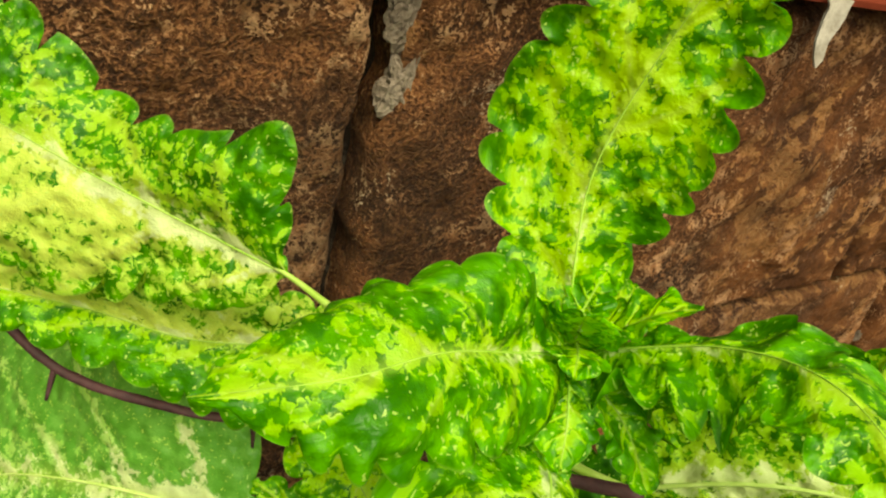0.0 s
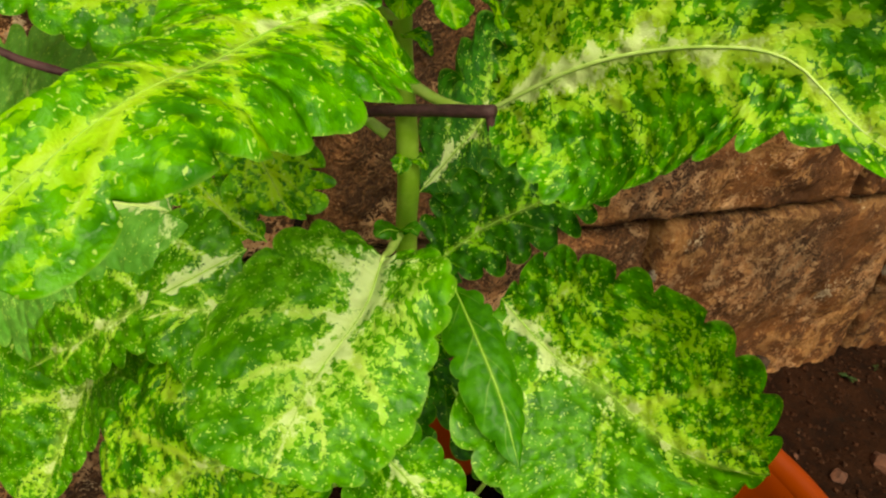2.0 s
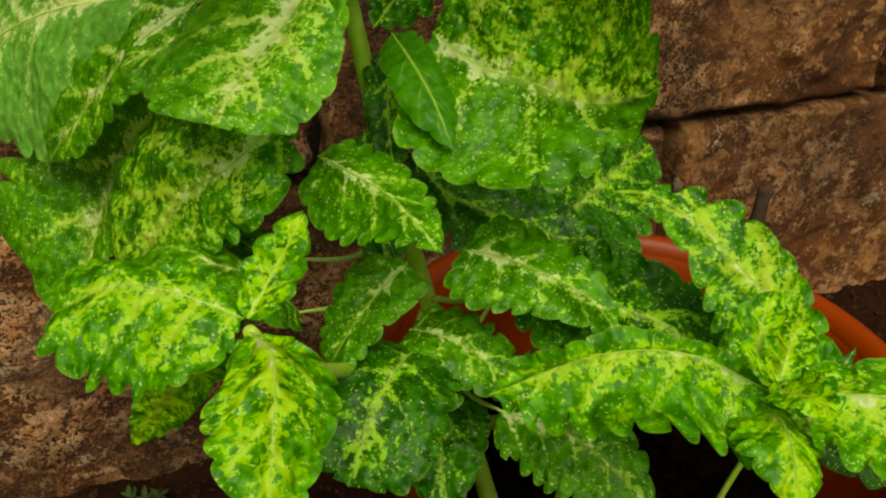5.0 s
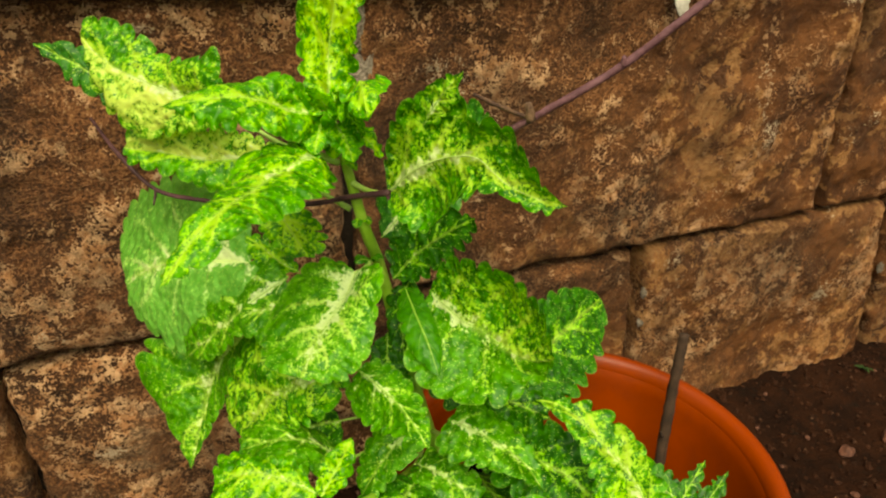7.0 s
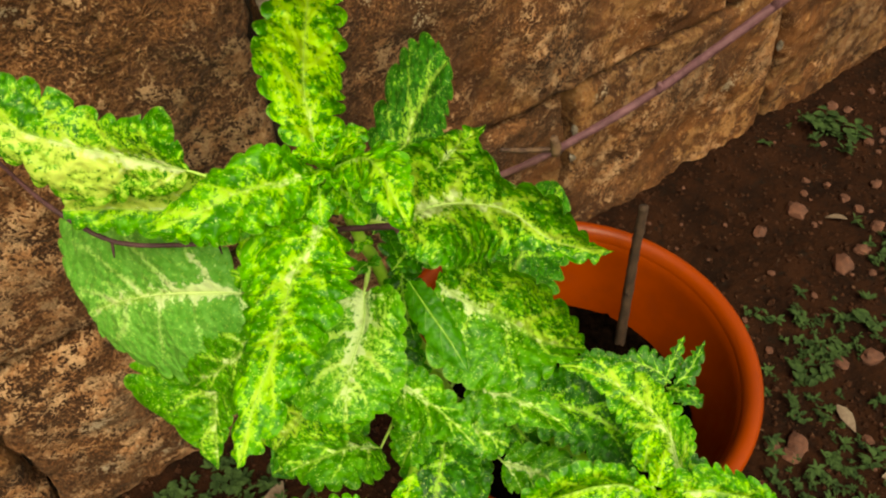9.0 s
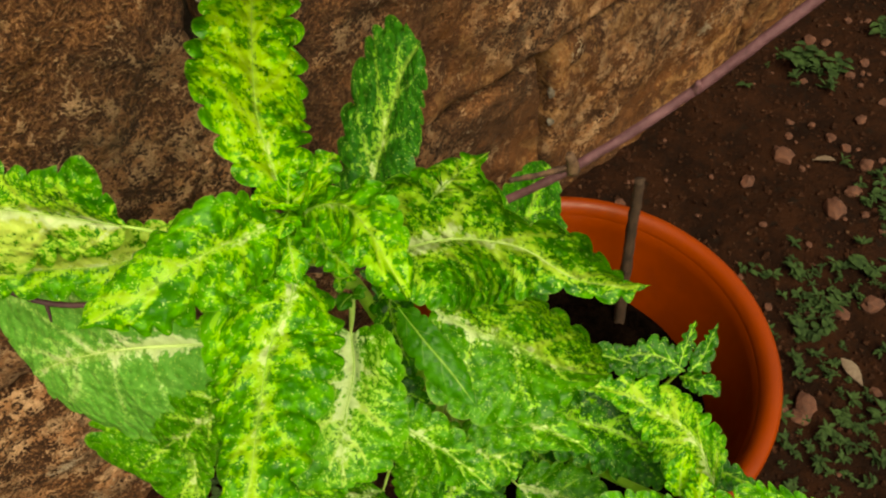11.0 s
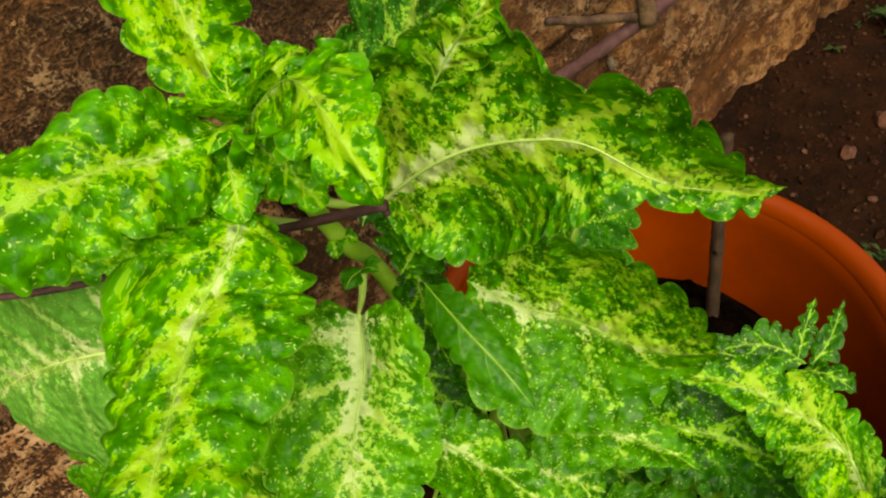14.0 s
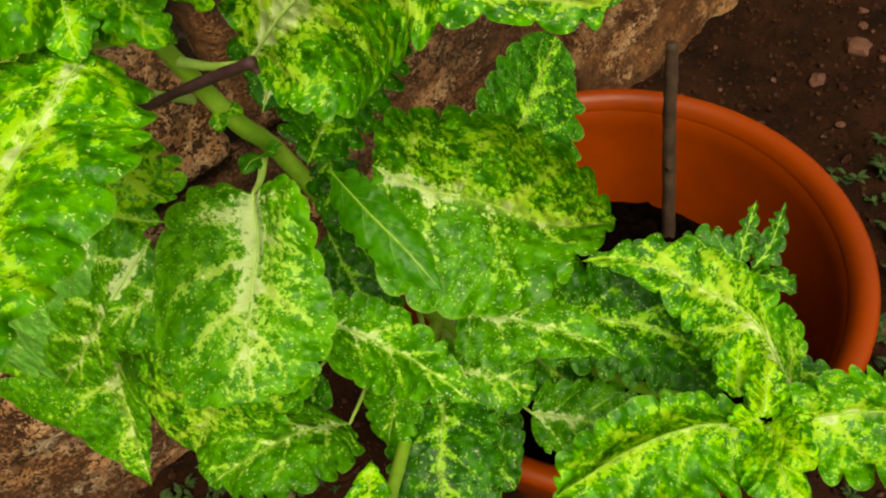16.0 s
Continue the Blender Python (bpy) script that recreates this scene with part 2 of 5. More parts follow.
def plain_material(name, a, b, scale, rough=0.7, bump=0.4, depth=0.002, spots=None, spec=0.4):
    """Two colours in patches, finer grain over them, and spots of a third."""
    k = Nodes(name)
    n1, n2 = k.noise(scale, 5.0, 0.62), k.noise(scale * 6.0, 4.0, 0.6)
    col = k.mix(k.ramp(k.math("ADD", k.math("MULTIPLY", n1, 0.7), k.math("MULTIPLY", n2, 0.3)), 0.36, 0.64), a, b)
    if spots:
        col = k.mix(k.ramp(k.noise(scale * 2.3, 4.0, 0.65), 0.58, 0.68), col, spots)
    return k.done(col, k.ramp(n2, 0.3, 0.7, rough - 0.08, rough + 0.08), k.bump(k.math("ADD", n2, n1), bump, depth), spec)


LEAF = {
    "bright": leaf_material("leaf_bright", 0.42, 0.10, 0.20, dark=(0.040, 0.23, 0.003), mid=(0.150, 0.52, 0.007), light=(0.58, 0.84, 0.030), puffy=1.35, web=0.34, crisp=0.20),
    "pale": leaf_material("leaf_pale", 0.56, 0.41, 0.28, dark=(0.040, 0.23, 0.003), mid=(0.16, 0.52, 0.010), light=(0.82, 0.90, 0.16), puffy=1.4, web=0.44, crisp=0.20),
    "mixed": leaf_material("leaf_mixed", 0.26, 0.16, 0.26, dark=(0.038, 0.22, 0.003), mid=(0.125, 0.47, 0.007), light=(0.58, 0.84, 0.040), puffy=1.35, web=0.38, crisp=0.20),
    "flecked": leaf_material("leaf_flecked", 0.30, 0.32, 0.32, dark=(0.026, 0.175, 0.003), mid=(0.105, 0.43, 0.008), light=(0.64, 0.85, 0.070), puffy=1.35, web=0.40, crisp=0.15),
    "white": leaf_material("leaf_white_rib", 0.00, 0.47, 0.38, dark=(0.040, 0.21, 0.003), mid=(0.115, 0.41, 0.008), light=(0.64, 0.85, 0.10), web=0.48),
    "cream": leaf_material("leaf_cream_base", 0.17, 0.52, 0.38, dark=(0.050, 0.25, 0.004), mid=(0.150, 0.48, 0.012), light=(0.72, 0.88, 0.16), web=0.50, blotch=0.40),
    "veined": leaf_material("leaf_white_veined", 0.05, 0.50, 0.28, dark=(0.130, 0.42, 0.045), mid=(0.200, 0.54, 0.080), light=(0.66, 0.87, 0.28), puffy=0.9, web=0.50, blotch=0.30),
    # darker greens; on the pot sprout they stand in for shade
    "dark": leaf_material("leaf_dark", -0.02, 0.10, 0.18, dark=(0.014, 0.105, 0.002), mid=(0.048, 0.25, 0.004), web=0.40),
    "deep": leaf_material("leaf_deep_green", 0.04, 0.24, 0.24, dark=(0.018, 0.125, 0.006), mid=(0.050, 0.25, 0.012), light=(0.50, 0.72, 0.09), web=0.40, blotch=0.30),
    "plain": leaf_material("leaf_plain", -1.6, -0.90, -0.30, dark=(0.036, 0.20, 0.004), mid=(0.070, 0.30, 0.007), puffy=0.5, web=0.0),
}
MIDRIB = plain_material("leaf_midrib", (0.24, 0.48, 0.04), (0.40, 0.64, 0.09), 60, 0.5, 0.2, 0.0005)
PALERIB = plain_material("pale_midrib", (0.40, 0.58, 0.12), (0.56, 0.72, 0.24), 60, 0.5, 0.2, 0.0005)
RIB = plain_material("leaf_stalk", (0.32, 0.50, 0.07), (0.48, 0.64, 0.17), 60, 0.45, 0.2, 0.0005)
STEM = plain_material("green_stem", (0.24, 0.44, 0.03), (0.38, 0.58, 0.08), 40, 0.45, 0.3, 0.0008)
STONE = stone_material()
MORTAR = plain_material("dark_mortar", (0.012, 0.008, 0.006), (0.036, 0.024, 0.017), 24, 0.9, 0.8, 0.004, (0.07, 0.055, 0.045), 0.15)
PAINT = plain_material("red_oxide_paint", (0.30, 0.052, 0.024), (0.22, 0.035, 0.017), 14, 0.55, 0.35, 0.0015, (0.15, 0.03, 0.018))
SOIL = plain_material("red_earth", (0.0080, 0.0028, 0.0013), (0.024, 0.0078, 0.0032), 16, 0.92, 0.9, 0.006, (0.010, 0.005, 0.003), 0.08)
# near-black because the shade inside the pot is put into the soil colour
POTSOIL = plain_material("shaded_potting_soil", (0.0012, 0.0008, 0.0006), (0.006, 0.0032, 0.002), 60, 0.97, 0.9, 0.004, None, 0.0)
PLASTIC = plain_material("orange_plastic", (0.25, 0.032, 0.001), (0.19, 0.023, 0.001), 7, 0.40, 0.08, 0.0006, None, 0.28)
TWIG = plain_material("purple_brown_bark", (0.085, 0.030, 0.038), (0.175, 0.075, 0.088), 90, 0.65, 0.5, 0.0008)
SPINY = plain_material("dark_purple_bark", (0.040, 0.014, 0.017), (0.100, 0.040, 0.045), 90, 0.65, 0.5, 0.0008)
CUTWOOD = plain_material("cut_wood", (0.16, 0.085, 0.045), (0.055, 0.026, 0.018), 150, 0.8, 0.5, 0.0008)
STAKE = plain_material("weathered_stick", (0.022, 0.010, 0.005), (0.060, 0.030, 0.017), 70, 0.85, 0.6, 0.001)
GRIT = plain_material("earth_crumb", (0.011, 0.004, 0.002), (0.046, 0.016, 0.008), 60, 0.9, 0.5, 0.001, (0.10, 0.05, 0.03), 0.1)
PEBBLE = plain_material("earth_pebble", (0.060, 0.020, 0.011), (0.14, 0.052, 0.031), 40, 0.85, 0.5, 0.002)
WEED = plain_material("weed_green", (0.014, 0.028, 0.008), (0.042, 0.074, 0.020), 60, 0.75, 0.3, 0.0006, None, 0.12)
LIME = plain_material("old_limewash", (0.34, 0.30, 0.25), (0.52, 0.48, 0.42), 60, 0.8)
DRY = plain_material("dry_leaf_litter", (0.20, 0.14, 0.10), (0.12, 0.075, 0.05), 50, 0.8, 0.4, 0.001)


# ---- builders ----
def mesh_of(name, verts, faces, material, smooth=True):
    me = bpy.data.meshes.new(name)
    me.from_pydata([tuple(v) for v in verts], [], faces)
    me.materials.append(material)
    if smooth:
        me.polygons.foreach_set("use_smooth", [True] * len(me.polygons))
    me.update()
    return me


def piece(name, me, parent=None, label=""):
    ob = new(name, me)
    if parent:
        ob.parent = parent
    return tagged(ob, label)


def spline(points, n):
    """n places spread evenly along a smooth line through the points."""
    p = [Vector(q) for q in points]
    if len(p) == 2:
        return [p[0].lerp(p[1], i / (n - 1)) for i in range(n)]
    e = [p[0] * 2 - p[1]] + p + [p[-1] * 2 - p[-2]]
    fine = []
    for i in range(1, len(e) - 2):
        a, b, c, d = e[i - 1:i + 3]
        for s in range(24):
            t = s / 24
            fine.append(0.5 * (2 * b + (c - a) * t + (2 * a - 5 * b + 4 * c - d) * t * t + (3 * b - a - 3 * c + d) * t ** 3))
    fine.append(p[-1])
    run = [0.0]
    for a, b in zip(fine, fine[1:]):
        run.append(run[-1] + (b - a).length)
    out, j = [], 0
    for i in range(n):
        s = run[-1] * i / (n - 1)
        while j < len(run) - 2 and run[j + 1] < s:
            j += 1
        out.append(fine[j].lerp(fine[j + 1], min(1, (s - run[j]) / max(1e-9, run[j + 1] - run[j]))))
    return out


def tube(name, points, radii, material, sides=10, n=24, rough=0.0, seed=0):
    """A round, closed stem along the points; the radius glides through radii."""
    line = spline(points, n)
    verts, faces = [], []
    side = Vector((0.31, 0.2, 0.93))
    for i, c in enumerate(line):
        t = (line[min(i + 1, n - 1)] - line[max(i - 1, 0)]).normalized()
        a = (side - t * side.dot(t)).normalized()
        b = t.cross(a)
        f = i / (n - 1) * (len(radii) - 1)
        j = min(int(f), len(radii) - 2)
        r = radii[j] + (radii[j + 1] - radii[j]) * (f - j)
        for s in range(sides):
            w = 2 * math.pi * s / sides
            d = a * math.cos(w) + b * math.sin(w)
            k = 1 + rough * noise.noise(c * 180 + d * 1.5 + Vector((seed, 0, 0)))
            verts.append(c + d * r * k)
    for i in range(n - 1):
        for s in range(sides):
            q = i * sides
            faces.append((q + s, q + (s + 1) % sides, q + sides + (s + 1) % sides, q + sides + s))
    faces.append(tuple(range(sides))[::-1])
    faces.append(tuple((n - 1) * sides + s for s in range(sides)))
    return mesh_of(name, verts, faces, material)


def along(vec, u):
    """One vector, or several spread from base to tip, at u."""
    if not isinstance(vec, list):
        return Vector(vec)
    f = u * (len(vec) - 1)
    i = min(int(f), len(vec) - 2)
    return Vector(vec[i]).lerp(Vector(vec[i + 1]), f - i)


def blade(mid, left, right, lobes, cut, ruffle, material, seed, peak=0.42, arch=0.10, base=0.35, full=0.66, heart=0.0, nu=120, nv=15):
    """A leaf blade: a rib through the points of mid, half-widths left and right as vectors from rib to margin,
    a scalloped margin of that many lobes a side, cut in by a share of the width."""
    line = spline(mid, nu)
    length = sum((b - a).length for a, b in zip(line, line[1:]))
    rnd = random.Random(seed)
    jit = [rnd.uniform(-0.4, 0.4) for _ in range(64)]
    off = Vector((seed * 3.7, seed * 1.3, 0))
    power = math.log(0.5) / math.log(peak)
    verts, uvb, uvf, faces = [], [], [], []
    mean = (line[-1] - line[0]).normalized()
    for i, c in enumerate(line):
        u = i / (nu - 1)
        t = (line[min(i + 1, nu - 1)] - line[max(i - 1, 0)]).normalized()
        turn = mean.rotation_difference(t)
        w = max(0.0, math.sin(math.pi * min(1, u ** power))) ** full
        if u < 0.12:
            w = max(w, base * math.sin(math.pi * 0.5 * min(1, 0.25 + u / 0.12)))
        row = []
        for sgn, side in ((-1, left), (1, right)):
            vec = along(side, u)
            size = vec.length
            s = turn @ vec
            s = (s - t * s.dot(t) * 0.8).normalized()
            nrm = (t.cross(s) if sgn > 0 else s.cross(t)).normalized() * -1
            ph = u * lobes + (0.37 if sgn > 0 else 0.0) + seed * 0.17 + 0.5 * noise.noise(Vector((u * 3.3, sgn * 2.0, seed)))
            big = jit[(int(ph) + (9 if sgn > 0 else 0)) % 64]
            wave = abs(math.sin(math.pi * ph))
            scallop = 1 - wave ** 0.55
            deep = cut * (1 + big)
            for j in range(1, nv + 1):
                v = j / nv
                near = v ** 3
                reach = w * size * v * (1 - deep * scallop * near + 0.12 * big * near * wave)
                lift = arch * size * w * (v - v * v) * 1.6
                lift += ruffle * size * w * v ** 3 * wave * (0.5 + 1.6 * big)
                lift += 1.6 * ruffle * size * w * v * v * noise.noise(Vector((u * 4.5, v * sgn, 0)) + off)
                q = c + s * reach + nrm * lift + t * size * v * v * w * (0.22 * (1 - u) - heart * max(0.0, 1 - u / 0.22) * 1.4)
                place = Vector((u * length, v * sgn * size, 0.003 * seed))
                q += nrm * ((0.0008 + 0.008 * ruffle) * noise.noise(place * 110 + off) + 0.0007 * noise.noise(place * 300 + off)) * min(1, v * 3)
                row.append((q, v * sgn, u, reach * sgn))
        across = row[:nv][::-1] + [(c, 0.0, u, 0.0)] + row[nv:]
        for q, v, uu, d in across:
            verts.append(q)
            uvb.append((uu, v))
            uvf.append((uu * length * 10, d * 10))
    m = 2 * nv + 1
    for i in range(nu - 1):
        for j in range(m - 1):
            a = i * m + j
            faces.append((a, a + 1, a + m + 1, a + m))
    me = mesh_of("leaf", verts, faces, material)
    for name, data in (("blade", uvb), ("flat", uvf)):
        layer = me.uv_layers.new(name=name)
        flatlist = []
        for loop in me.loops:
            flatlist.extend(data[loop.vertex_index])
        layer.data.foreach_set("uv", flatlist)
    return me, line


def leaf(plant, mid, left, right, kind="mixed", lobes=9, cut=0.22, ruffle=0.10, seed=1, stalk=None, label="", peak=0.42, arch=0.10, rib=0.0003, base=0.6, full=0.66, heart=0.12):
    """A leaf with its raised rib and, where it has one, its stalk back to the stem."""
    me, line = blade(mid, left, right, lobes, cut, ruffle, LEAF[kind], seed, peak, arch, base, full, heart)
    ob = piece("leaf", me, plant, label)
    n = len(line)
    up = along(right, 0.5).cross(line[n // 2] - line[0]).normalized()
    pts = [line[k] - up * rib * 0.15 for k in range(0, n - 8, 8)]
    piece("midrib", tube("midrib", pts, (rib * 0.8, rib * 0.5, rib * 0.15), MIDRIB, 8, 30), ob)
    if stalk:
        a, b = Vector(stalk), Vector(mid[0])
        sag = a.lerp(b, 0.5) + Vector((0, 0, -0.10 * (a - b).length))
        tip = b.lerp(Vector(mid[1]), 0.12)
        piece("petiole", tube("petiole", [a, sag, b, tip], (0.0018, 0.0015, 0.0012, 0.0005), RIB, 8, 20), ob)
    return ob


def cupped(mid, left, right, lobes, cut, ruffle, material, seed, arch=0.12, nu=130, nv=14, other=None):
    """A leaf blade between a rib and its two margins, each a smooth line from base to tip through a few points. The margins
    are scalloped; cut is the depth of a notch as a share of a lobe's length."""
    line = spline(mid, nu)
    length = sum((b - a).length for a, b in zip(line, line[1:]))
    off = Vector((seed * 3.7, seed * 1.3, 0))
    rnd = random.Random(seed)
    jit = [rnd.uniform(-0.5, 0.5) for _ in range(64)]
    edges = [spline([mid[0], *side, mid[-1]], nu) for side in (left, right)]
    rows = []
    for sgn, edge in zip((-1, 1), edges):
        reach = sum((b - a).length for a, b in zip(edge, edge[1:]))
        step = reach / lobes
        half = []
        for i, c in enumerate(line):
            u = i / (nu - 1)
            t = (line[min(i + 1, nu - 1)] - line[max(i - 1, 0)]).normalized()
            e = (edge[min(i + 1, nu - 1)] - edge[max(i - 1, 0)]).normalized()
            across = edge[i] - c
            wide = across.length
            flow = (t + e).normalized()
            nrm = flow.cross(across) * sgn
            nrm = nrm.normalized() if nrm.length > 1e-9 else Vector((0, 0, 1))
            ph = u * lobes + 0.3 * sgn + 0.75 * noise.noise(Vector((u * 4.0, sgn * 2.0, seed))) + 0.5
            big = jit[(int(ph) + (9 if sgn > 0 else 0)) % 64]
            wave = abs(math.sin(math.pi * ph))
            notch = min(cut * step * (0.95 + 1.3 * big) * (1 - wave ** 0.45) * 1.5, 0.6 * wide)
            lip = 0.4 * cut * step * big * wave
            out = across.normalized() if wide > 1e-9 else Vector((0, 0, 0))
            strip = []
            for j in range(1, nv + 1):
                v = j / nv
                near = v ** 4
                q = c + across * v - out * (notch - lip) * near
                lift = arch * wide * 4 * (v - v * v) * (0.7 + 0.6 * noise.noise(Vector((u * 5, sgn * 4, seed * 1.7))))
                lift += ruffle * (step * 0.55 * v ** 3 * (wave - 0.5) * (0.6 + 1.5 * big) + 0.9 * wide * v * v * noise.noise(Vector((u * 3.6, v * sgn * 1.4, 0)) + off))
                place = q + off
                lift += (0.0011 * noise.noise(place * 120) + 0.0006 * noise.noise(place * 310)) * min(1, v * 3, wide / 0.006) * (0.6 + 2.0 * ruffle)
                strip.append((q + nrm * lift, v * sgn, u))
            half.append(strip)
        rows.append(half)
    verts, uvb, uvf, faces = [], [], [], []
    for i, c in enumerate(line):
        u = i / (nu - 1)
        for q, v, uu in rows[0][i][::-1] + [(c, 0.0, u)] + rows[1][i]:
            verts.append(q)
            uvb.append((uu, v))
            t = (line[min(i + 1, nu - 1)] - line[max(i - 1, 0)]).normalized()
            x = (q - c).dot(t)
            uvf.append((((uu * length) + x) * 10, ((q - c) - t * x).length * 10 * (1 if v >= 0 else -1)))
    m = 2 * nv + 1
    for i in range(nu - 1):
        for j in range(m - 1):
            a = i * m + j
            faces.append((a, a + 1, a + m + 1, a + m))
    me = mesh_of("leaf", verts, faces, material)
    if other:
        me.materials.append(other)
        for k, poly in enumerate(me.polygons):
            poly.material_index = int(k % (m - 1) < nv)
    for name, data in (("blade", uvb), ("flat", uvf)):
        layer = me.uv_layers.new(name=name)
        flatlist = []
        for loop in me.loops:
            flatlist.extend(data[loop.vertex_index])
        layer.data.foreach_set("uv", flatlist)
    return me, line


def wide_leaf(plant, mid, left, right, kind="white", lobes=10, cut=0.35, ruffle=0.10, seed=1, stalk=None, label="", arch=0.12, rib=0.0003, other=None):
    """A leaf laid between its rib and margins, with a raised rib and a stalk back to the stem. other: the kind of its left half,
    where the halves differ."""
    me, line = cupped(mid, left, right, lobes, cut, ruffle, LEAF[kind], seed, arch, other=LEAF.get(other))
    ob = piece("leaf", me, plant, label)
    n = len(line)
    up = (Vector(right[len(right) // 2]) - Vector(left[len(left) // 2])).cross(line[n // 2] - line[0]).normalized()
    bold = rib > 0.0005
    pts = [line[k] - up * rib * 0.15 for k in range(0, n - 8, 8)]
    piece("midrib", tube("midrib", pts, (rib * 1.0, rib * 0.6, rib * 0.15), PALERIB if bold else MIDRIB, 8, 30), ob)
    if stalk:
        a, b = Vector(stalk), Vector(mid[0])
        sag = a.lerp(b, 0.5) + Vector((0, 0, -0.08 * (a - b).length))
        tip = b.lerp(Vector(mid[1]), 0.12)
        piece("petiole", tube("petiole", [a, sag, b, tip], (0.0019, 0.0016, 0.0012, 0.0005), RIB, 8, 20), ob)
    return ob


# ---- the large structure ----
def sheet(name, xs, ys, height, material):
    verts = [(x, y, height(x, y)) for y in ys for x in xs]
    m = len(xs)
    faces = [(j * m + i, j * m + i + 1, (j + 1) * m + i + 1, (j + 1) * m + i) for j in range(len(ys) - 1) for i in range(m - 1)]
    return mesh_of(name, verts, faces, material)


def earth(x, y):
    v = Vector((x, y, 0))
    near = max(0.0, 1 - max(abs(x - 0.5), abs(y)) / 1.5)
    return near * (0.010 * noise.noise(v * 7) + 0.006 * noise.noise(v * 26) + 0.003 * noise.noise(v * 70)) - 0.004


def spread(lo, hi, near_lo, near_hi, step):
    n = int((near_hi - near_lo) / step)
    mid = [near_lo + step * i for i in range(n + 1)]
    out, d, x = [], step, mid[-1]
    while x < hi:
        d *= 1.6
        x = min(hi, x + d)
        out.append(x)
    back, d, x = [], step, mid[0]
    while x > lo:
        d *= 1.6
        x = max(lo, x - d)
        back.append(x)
    return back[::-1] + mid + out


tagged(new("ground", sheet("ground", spread(-60, 60, -0.5, 1.9, 0.012), spread(-60, 60, -0.7, 0.36, 0.012), earth, SOIL)),
       "damp reddish-brown bare earth with grit", "ground", kind="structure")

WALL_Y = 0.333


def slab(lo, hi, material, name, bevel=0.004):
    bm = bmesh.new()
    bmesh.ops.create_cube(bm, size=1)
    for v in bm.verts:
        v.co = Vector([lo[i] + (v.co[i] + 0.5) * (hi[i] - lo[i]) for i in range(3)])
    bmesh.ops.bevel(bm, geom=bm.edges[:], offset=bevel, segments=2, affect="EDGES", profile=0.6)
    me = bpy.data.meshes.new(name)
    bm.to_mesh(me)
    bm.free()
    me.materials.append(material)
    return me


wall = tagged(new("wall_north", slab((-0.97, WALL_Y + 0.032, -0.2), (2.76, WALL_Y + 0.30, 0.583), MORTAR, "wall_north")),
              "low garden wall of brown laterite blocks with dark open joints", "wall", kind="structure")
ledge = tagged(new("ledge", slab((-1.02, WALL_Y - 0.024, 0.584), (2.82, WALL_Y + 0.34, 0.72), PAINT, "ledge", 0.006)),
               "red oxide painted ledge on top of the stone wall", "ledge", kind="structure")


def stone(corners, seed):
    """A rough block: corners x, z of the face from lower left, anticlockwise; pillowed edges and a broken face."""
    (ax, az), (bx, bz), (cx, cz), (dx, dz) = corners
    wide, tall = max(bx - ax, cx - dx), max(dz - az, cz - bz)
    nu, nv = max(16, int(wide / 0.005)), max(12, int(tall / 0.005))
    verts, faces = [], []
    g = 0.004
    for j in range(-2, nv + 3):
        for i in range(-2, nu + 3):
            u, v = min(1, max(0, i / nu)), min(1, max(0, j / nv))
            x = (ax * (1 - u) + bx * u) * (1 - v) + (dx * (1 - u) + cx * u) * v
            z = (az * (1 - u) + bz * u) * (1 - v) + (dz * (1 - u) + cz * u) * v
            eu, ev = min(u, 1 - u) * wide, min(v, 1 - v) * tall
            q = Vector((x * 1.0, seed * 5.0, z))
            wob = 0.006 * noise.noise(q * 22)
            x += (wob + g) * (1 if u < 0.5 else -1) * max(0, 1 - eu / 0.05) + 0.004 * noise.noise(q * 60) * max(0, 1 - eu / 0.02)
            z += (0.006 * noise.noise(q * 18 + Vector((9, 0, 0))) + g) * (1 if v < 0.5 else -1) * max(0, 1 - ev / 0.05)
            e = min(eu, ev)
            r = 0.014
            dip = 0.012 * (1 - math.sqrt(max(0.0, 1 - max(0.0, 1 - e / r) ** 2)))
            deep = 0.0
            if i in (-2, nu + 2) or j in (-2, nv + 2):
                deep = 0.09
            elif i in (-1, nu + 1) or j in (-1, nv + 1):
                deep = 0.045
            rough = 0.010 * noise.noise(q * 9) + 0.006 * noise.noise(q * 28) + 0.0035 * noise.noise(q * 75) + 0.0018 * noise.noise(q * 170)
            verts.append((x, WALL_Y - 0.003 + dip - rough * min(1, e / 0.02 + 0.3) + deep, z))
    m = nu + 5
    for j in range(nv + 4):
        for i in range(nu + 4):
            a = j * m + i
            faces.append((a, a + 1, a + m + 1, a + m))
    return mesh_of("stone", verts, faces, STONE)


